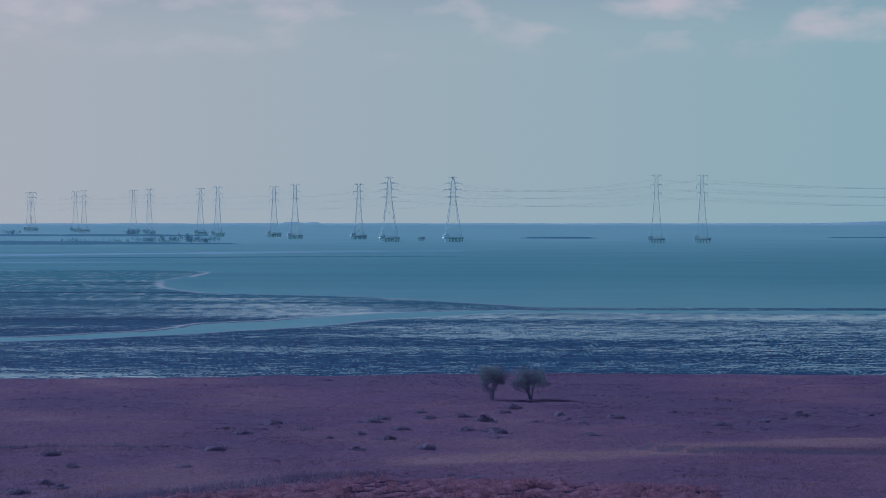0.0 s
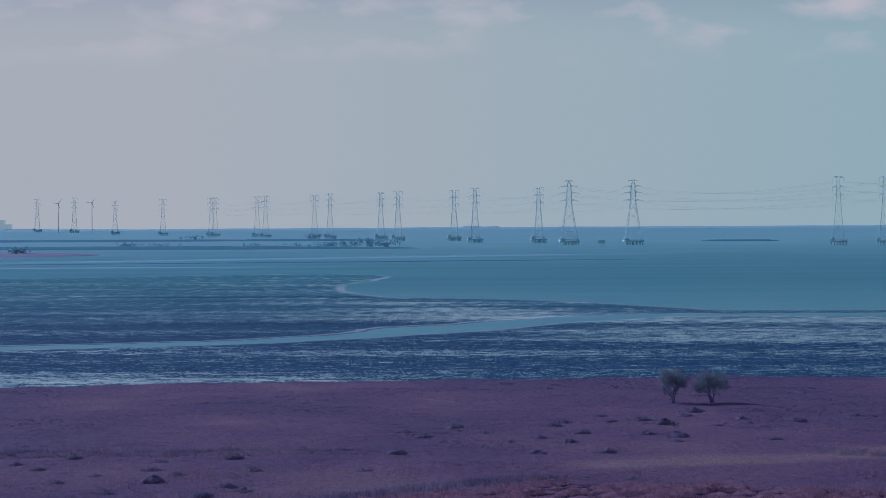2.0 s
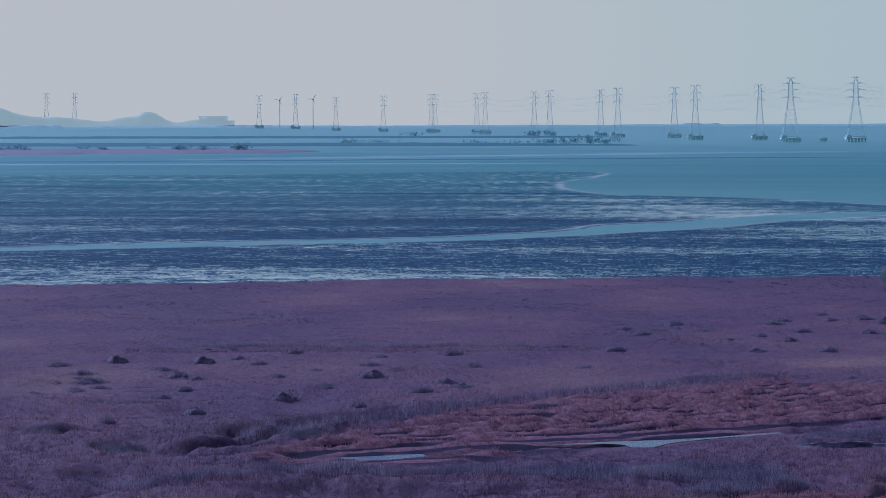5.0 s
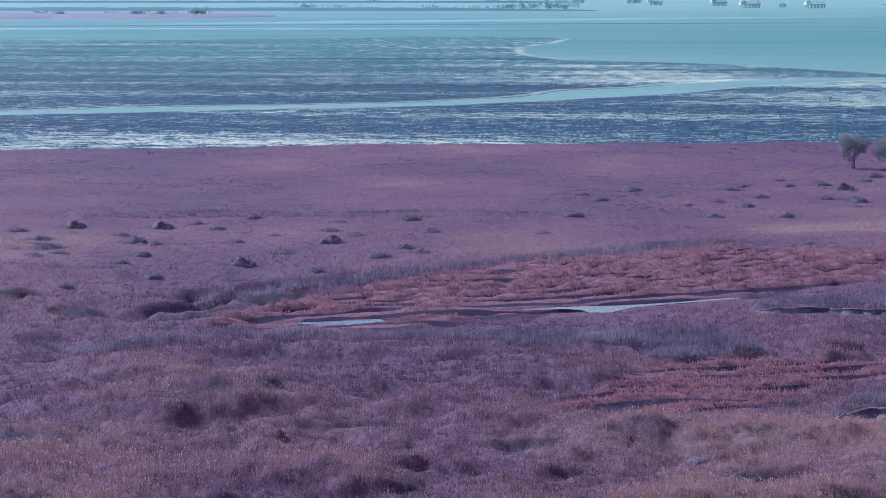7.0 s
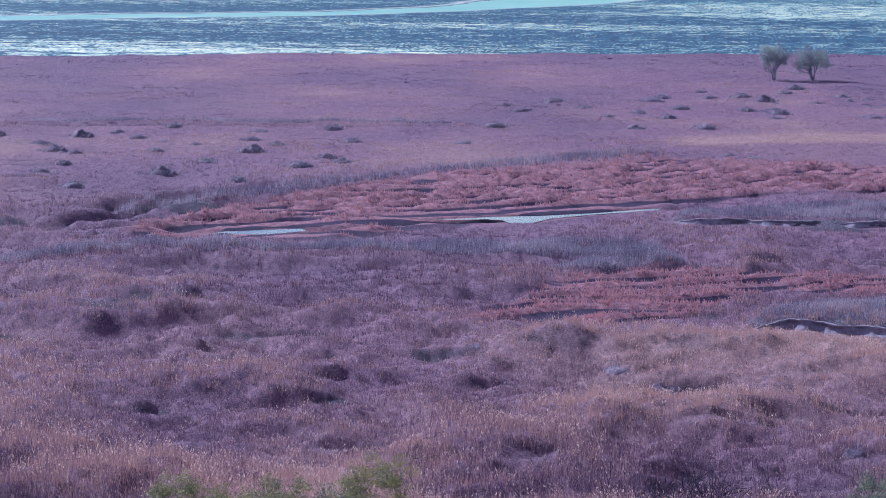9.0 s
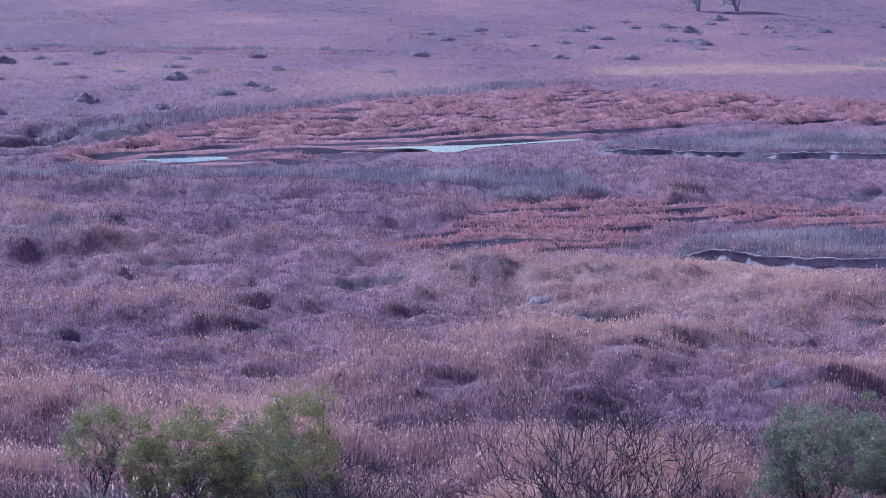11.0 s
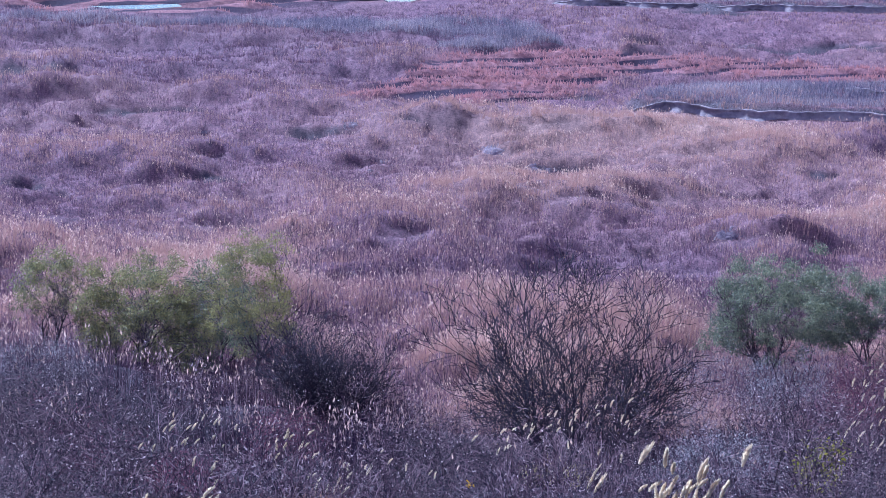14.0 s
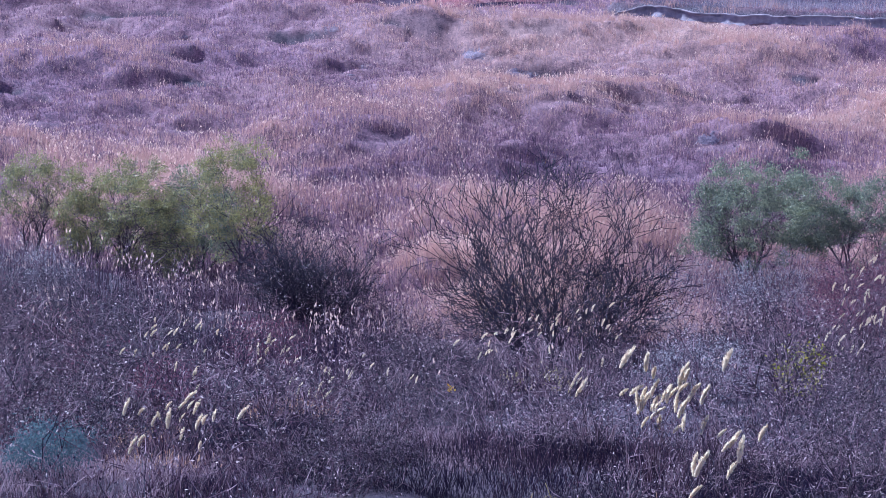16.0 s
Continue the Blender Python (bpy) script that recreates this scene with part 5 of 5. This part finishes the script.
def silvergrass(x, y, heads, tall, spread, seed, label="clump of dry silvergrass with cream feathery plumes", near=1.0):
    r = np.random.default_rng(seed)
    top = empty("silvergrass_clump", label, "grass", "silvergrass on the slope")
    bx, by = r.normal(0, 0.10 * spread, 90), r.normal(0, 0.10 * spread, 90)
    v, f, _, _ = blades(bx, by, np.full(90, -0.1), tall * 0.75, 0.013, 0.6, 1, 0.0, bend=0.2)
    tagged(part("tussock", (v, f), M_GRASS, top), kind="stuff")
    for i in range(heads):
        a, o = r.uniform(0, 2 * math.pi), spread * math.sqrt(r.uniform(0.02, 1))
        h = tall * r.uniform(0.7, 1.08)
        tip = (math.cos(a) * o, math.sin(a) * o * 0.7, h)
        mid = (tip[0] * 0.35, tip[1] * 0.35, h * 0.6)
        stem = part("stem", struts([((tip[0] * 0.08, tip[1] * 0.08, -0.1), mid), (mid, tip)], 0.007, sides=3), M_GRASS, top)
        vv, ff = plume_data[i % 3]
        lean = Euler((r.uniform(-0.35, 0.35), r.uniform(-0.05, 0.6), r.uniform(-1.3, 1.3))).to_matrix()
        pv = np.array([tuple(lean @ Vector(p)) for p in vv]) * near * 0.8 * r.uniform(0.8, 1.15) + np.array(tip)
        part("plume", (pv, ff), M_CREAM, stem, "cream feathery plume")
    top.matrix_basis = pose(*foot(x, y))
    return top


for x, y, heads, tall, spread, seed, size in ((1.2, 34.6, 15, 1.3, 0.5, 1, 1.4), (1.5, 33.8, 10, 1.0, 0.6, 21, 1.25), (2.0, 35.2, 1, 1.1, 0.1, 2, 1.7), (2.2, 31.2, 3, 0.95, 0.35, 15, 1.5), (1.5, 29.8, 3, 0.8, 0.5, 14, 1.4),
                                              (-5.1, 48, 10, 1.15, 0.42, 3, 1.15), (-6.9, 45.9, 6, 1.2, 0.5, 4, 1.0), (-6.3, 46.3, 6, 1.15, 0.45, 20, 1.0), (-5.6, 39.9, 5, 0.8, 0.22, 5, 1.1), (-7.2, 44.5, 2, 0.7, 0.2, 22, 1.0),
                                              (-4.2, 43.5, 7, 0.8, 0.5, 6, 1.0), (-3.8, 44, 4, 0.75, 0.4, 19, 1.0), (-5.4, 35.7, 6, 0.55, 0.5, 11, 1.0), (-4.8, 34.6, 6, 0.5, 0.6, 12, 1.0), (-4.6, 31.2, 4, 0.55, 0.5, 23, 1.0),
                                              (-3.7, 49.9, 3, 0.95, 0.5, 13, 1.0), (-2.8, 47.5, 2, 0.95, 0.3, 24, 1.0), (-1.4, 51.6, 7, 1.0, 0.9, 9, 1.05), (-0.5, 53.4, 8, 1.0, 0.9, 10, 1.05), (0.4, 53.5, 9, 1.1, 0.8, 17, 1.1), (-0.2, 47.6, 6, 0.85, 0.9, 18, 1.0),
                                              (0.4, 36.6, 3, 0.8, 0.5, 25, 1.1), (7.7, 68, 7, 1.5, 0.5, 7, 1.5), (6.8, 63.5, 10, 1.4, 0.6, 8, 1.4), (5.8, 55.5, 10, 1.3, 0.5, 16, 1.2), (6.4, 57.7, 12, 1.4, 0.6, 26, 1.3)):
    silvergrass(x, y, heads + heads // 3, tall + (0.45 if y > 38 else 0.2), spread, seed, near=size * (0.78 if y > 38 else 1.0))

# tussocks of coloured dry grass
M_TAWNY = material("tawny_grass", [(0.16, 0.07, 0.07), (0.34, 0.17, 0.14), (0.58, 0.38, 0.27)], translucent=0.3, island=0.6, scale=3)
M_STRAW = material("straw_grass", [(0.22, 0.16, 0.06), (0.42, 0.34, 0.14), (0.62, 0.54, 0.28)], translucent=0.3, island=0.6, scale=3)
# the low one at (-5.2, 33.8) has warm sunlight put into its colour
for x, y, mat, count, tall, label in ((-6.3, 41, M_TAWNY, 420, 0.55, "reddish tussock of drooping dry grass"), (-5.2, 33.8, M_TAWNY, 420, 0.35, "low tussock coloured tawny for warm sunlight on it"), (-5.0, 48.5, M_TAWNY, 380, 0.8, "red-brown tussock of tall dry grass"),
                                      (0.1, 32.5, M_STRAW, 160, 0.55, "straw-yellow tussock of stiff dry grass"), (1.6, 30.6, M_TAWNY, 380, 0.5, "tawny tussock at the foot of silvergrass"), (-0.6, 58, M_STRAW, 160, 0.7, "faded yellow tussock under bare scrub"),
                                      (5.7, 46.5, M_TAWNY, 300, 0.6, "pinkish tussock of drooping dry grass")):
    gx, gy = rng.normal(0, 0.32, count), rng.normal(0, 0.25, count)
    gv, gf, _, _ = blades(gx, gy, np.full(count, -0.1), tall, 0.013, 0.9, 1, 0.0, bend=0.3)
    tussock = tagged(shaped("grass_tussock", gv, gf, mat), label, "grass", "coloured tussocks on the slope")
    tussock.matrix_basis = pose(*foot(x, y))

# a yellow-leaved vine bush and a single late flower head
M_LEAF_LIME = material("lime_leaf", [(0.06, 0.06, 0.02), (0.18, 0.17, 0.03), (0.45, 0.40, 0.06)], rough=0.5, island=0.5, translucent=0.3, scale=6)
tree("vine_bush", "low vine bush with bright yellow-green leaves", 71, 5, 0.8, 1.1, SCRUB, M_LEAF_LIME, 700, 0.09, foot(4.5, 50.5, 0.5), 0.08, category="shrub")
M_YELLOW = material("yellow_petal", [(0.65, 0.36, 0.02), (0.85, 0.55, 0.05)], rough=0.6, island=0.5)
flower = empty("yellow_flower", "single bright yellow flower head among dry grass", "flower")
part("stem", struts([((0, 0, -0.1), (0.02, 0, 0.8))], 0.008, sides=3), M_GRASS, flower)
part("petals", leaves([(Vector((0.02, 0, 0.8)), None)], 40, 0.035, 0.06, 0.03, -0.3, np.random.default_rng(5)), M_YELLOW, flower)
flower.matrix_basis = pose(*foot(-2.1, 50.3))


# ---- islands, bars and the far shore ----
M_SPIT = material("dark_spit", [(0.06, 0.17, 0.21), (0.09, 0.21, 0.25)], scale=0.3, rough=0.9)
M_BAR = material("pale_mud_bar", [(0.26, 0.42, 0.44), (0.36, 0.50, 0.52)], scale=0.3, rough=0.6)
M_ISLE = material("reed_island", [(0.22, 0.20, 0.26), (0.30, 0.26, 0.31)], scale=1.0)
# shore and turbines share a base colour paled by haze
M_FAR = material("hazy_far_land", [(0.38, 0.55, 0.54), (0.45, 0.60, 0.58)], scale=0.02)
# hills and factory glow evenly in the colour of the haze
M_DISTANCE = bpy.data.materials.new("distance_haze_glow")
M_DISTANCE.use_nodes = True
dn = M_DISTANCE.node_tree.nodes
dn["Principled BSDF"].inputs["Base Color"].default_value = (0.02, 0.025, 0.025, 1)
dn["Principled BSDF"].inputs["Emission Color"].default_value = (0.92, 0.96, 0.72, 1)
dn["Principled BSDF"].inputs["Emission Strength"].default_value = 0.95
# island trees, their leaf colour paled for haze
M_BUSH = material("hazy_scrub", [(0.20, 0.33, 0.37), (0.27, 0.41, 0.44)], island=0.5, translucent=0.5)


def island(name, x0, x1, y0, y1, up, mat, label, seed, slant=0.0, category="island"):
    """A low bank: long, thin, with tapering ragged ends."""
    u, v = np.meshgrid(np.linspace(0, 1, 90), np.linspace(-1, 1, 9), indexing="ij")
    taper = (np.clip(np.sin(math.pi * u), 0, 1) ** 0.45) * (0.6 + 0.8 * layered(u * 14, u * 0 + seed, 1.0, 3, seed))
    x = x0 + (x1 - x0) * u
    y = (y0 + y1) / 2 + slant * (u - 0.5) + v * taper * (y1 - y0) / 2
    z = up * (1 - v ** 2) * np.clip(taper * 1.4, 0, 1) * (0.7 + 0.6 * layered(x, y, 14, 3, seed + 1)) - 0.25 * (np.abs(v) > 0.9)
    i = np.arange(u.size).reshape(u.shape)
    q = np.stack([i[:-1, :-1], i[1:, :-1], i[1:, 1:], i[:-1, 1:]], -1).reshape(-1, 4)
    return tagged(shaped(name, np.stack([x, y, z], -1).reshape(-1, 3), q, mat, smooth=True), label, category, kind="structure")


island("island_spit", -720, -140, 1915, 2010, 1.9, M_SPIT, "long dark low spit of land in the estuary", 3, -60)
island("island_spit_far", -980, -210, 2560, 2700, 1.6, M_SPIT, "thin dark far embankment across the water", 5, -60)
island("island_reed", -700, -309, 1480, 1680, 2.2, M_ISLE, "low island of pinkish reeds", 7, 120)
island("bar_long", -330, 42, 1465, 1520, 0.35, M_BAR, "pale narrow mud bar just above the water", 9, 290)
island("bar_inner", -420, 10, 1330, 1350, 0.25, M_SPIT, "thin dark line of wet mud bar", 11, 120)
island("bar_left", -520, -120, 1210, 1235, 0.22, M_BAR, "pale wet mud bar beside the flats", 13, 20)
island("islet", 64, 131, 2330, 2400, 1.1, M_SPIT, "low dark rocky islet beyond the channel", 15)
island("islet_right", 330, 420, 2380, 2430, 0.7, M_SPIT, "low dark islet by the far shore", 17)

# far shore: a ridge of low wooded land closing the water all along
az = np.linspace(-24, 24, 700)


def ridge(name, dist, profile, mat, label):
    """Land on an arc round the estuary; profile gives its height by the place across."""
    t = np.radians(az)
    h = profile(dist * np.tan(t))
    arc = lambda d, z: np.stack([d * np.sin(t), d * np.cos(t), np.broadcast_to(z, t.shape)], -1)
    rows = [arc(dist - 30, -0.5), arc(dist - 8, h * 0.8), arc(dist, h), arc(dist + 25, -0.5)]
    i = np.arange(4 * len(t)).reshape(4, -1)
    q = np.stack([i[:-1, :-1], i[:-1, 1:], i[1:, 1:], i[1:, :-1]], -1).reshape(-1, 4)
    return tagged(shaped(name, np.concatenate(rows), q, mat), label, "backdrop", kind="structure")


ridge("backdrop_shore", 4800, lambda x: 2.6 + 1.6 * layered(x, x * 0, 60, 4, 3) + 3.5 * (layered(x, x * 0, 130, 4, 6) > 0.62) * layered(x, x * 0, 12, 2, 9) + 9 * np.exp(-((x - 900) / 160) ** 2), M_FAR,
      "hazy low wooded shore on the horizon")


def hills(x):
    h = 41 * np.exp(-((x + 1530) / 90) ** 2) + 17 * np.exp(-((x + 1370) / 70) ** 2) + 24 * np.exp(-((x + 1217) / 30) ** 2) + 15 * np.exp(-((x + 1265) / 40) ** 2) + 13 * np.exp(-((x + 1135) / 45) ** 2) + 5 * np.exp(-((x + 1000) / 120) ** 2)
    return h * (0.92 + 0.16 * layered(x, x * 0, 16, 3, 4)) - 0.5


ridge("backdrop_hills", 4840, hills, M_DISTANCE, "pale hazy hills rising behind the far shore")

works = empty("factory", "pale hazy flat-roofed industrial hall on the far shore", "building")
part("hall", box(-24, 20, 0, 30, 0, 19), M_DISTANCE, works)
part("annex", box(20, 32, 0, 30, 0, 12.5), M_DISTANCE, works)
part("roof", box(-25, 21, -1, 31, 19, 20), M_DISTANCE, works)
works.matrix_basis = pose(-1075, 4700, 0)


def turbine(x, y, hub, turn):
    top = empty("wind_turbine", "small hazy grey wind turbine at rest", "wind turbine", "wind turbines on the shore")
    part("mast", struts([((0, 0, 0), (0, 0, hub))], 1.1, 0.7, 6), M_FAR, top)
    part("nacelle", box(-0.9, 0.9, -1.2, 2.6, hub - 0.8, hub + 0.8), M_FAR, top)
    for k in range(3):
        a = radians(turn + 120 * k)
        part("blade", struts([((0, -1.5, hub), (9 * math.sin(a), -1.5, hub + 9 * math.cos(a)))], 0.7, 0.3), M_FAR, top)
    top.matrix_basis = pose(x, y, 0)


turbine(-876, 4300, 45, 40)
turbine(-823, 4300, 46, 155)


def far_bush(x, y, s, tall, seed, label="hazy dark scrub on a low island"):
    r = np.random.default_rng(seed)
    k = 420
    c = r.normal(0, 1, (26, 3)) * np.array([s * 0.42, s * 0.3, tall * 0.2]) + np.array([0, 0, tall * 0.5])
    pts = c[r.integers(0, 26, k)] + r.normal(0, 0.16 * tall, (k, 3))
    pts[:, 2] = np.clip(pts[:, 2], 0, tall)
    d, e = r.normal(0, 0.11 * tall, (k, 3)), r.normal(0, 0.11 * tall, (k, 3))
    top = empty("far_tree", label, "tree", "trees on the islands")
    part("crown", (np.stack([pts, pts + d, pts + e], 1).reshape(-1, 3), [np.arange(3 * k).reshape(-1, 3)]), M_BUSH, top)
    part("trunk", struts([((i * s * 0.15, 0, -0.6), (i * s * 0.2, 0, tall * 0.5)) for i in (-1, 0, 1)], 0.25, 0.12), M_BUSH, top)
    top.matrix_basis = pose(x, y, 0.8)


r8 = np.random.default_rng(8)
for x, y, s, tall in ((-165, 1965, 9, 4), (-178, 1968, 14, 6), (-195, 1970, 12, 5), (-212, 1975, 10, 4), (-230, 1975, 16, 3), (-262, 1975, 12, 3), (-330, 1980, 20, 3), (-352, 1980, 12, 4), (-290, 2630, 16, 5), (-410, 2640, 12, 4)):
    far_bush(x, y, s, tall, int(r8.integers(1, 999)))
for x, y, s, tall in ((-352, 1610, 9, 6.5), (-372, 1600, 13, 5), (-386, 1600, 8, 5), (-430, 1590, 8, 4), (-470, 1570, 6, 4), (-485, 1590, 12, 6), (-500, 1590, 10, 4), (-540, 1570, 6, 3), (-570, 1570, 12, 5), (-412, 1640, 10, 3), (-455, 1640, 14, 4), (-520, 1640, 14, 4)):
    far_bush(x, y, s * 0.7, tall * 0.75, int(r8.integers(1, 999)), "small dark tree on a pink reed island")

shed = empty("marine_beacon", "small concrete block on piles between two pylons", "platform")
part("deck", box(-2.6, 2.6, -2, 2, 1.4, 3.4), M_CONC, shed)
for s in (-2.1, -0.7, 0.7, 2.1):
    part("pile", struts([((s, 0, -1), (s, 0, 1.4))], 0.6, sides=6), M_CONC, shed)
shed.matrix_basis = pose(-16.5, 2130, 0)

# ---- conductors ----
M_CABLE = material("aluminium_cable", [(0.5, 0.6, 0.62), (0.58, 0.66, 0.68)], rough=0.6)


def cable(a, b, sag):
    t = np.linspace(0, 1, 15)
    p = np.array(a)[None] * (1 - t[:, None]) + np.array(b)[None] * t[:, None]
    p[:, 2] -= 4 * sag * t * (1 - t)
    ob = shaped("power_cable", *struts(np.stack([p[:-1], p[1:]], 1), 0.065, sides=3), M_CABLE)
    tagged(ob, "thin sagging power cable hung between lattice pylons", "cable", "cables between the pylons")


ARM_OF = {"angle": ((42.6, 7.4), (37.8, 7.7), (32.1, 7.3)), "line": ((42.0, 4.2), (36.2, 4.3), (30.6, 4.0)), "gate": ((45.3, 3.9), (39.0, 4.1), (33.0, 3.9))}
for line in (LINE_A, LINE_B):
    ext = [(line[0][0] + 330, line[0][1] - 60, "gate")] + line
    for (xa, ya, ka), (xb, yb, kb) in list(zip(ext, ext[1:]))[:7]:
        for lvl in range(3):
            for s in (-1, 1):
                (za, ra), (zb, rb) = ARM_OF[ka][lvl], ARM_OF[kb][lvl]
                cable((xa + s * ra, ya, za), (xb + s * rb, yb, zb), 6.5)
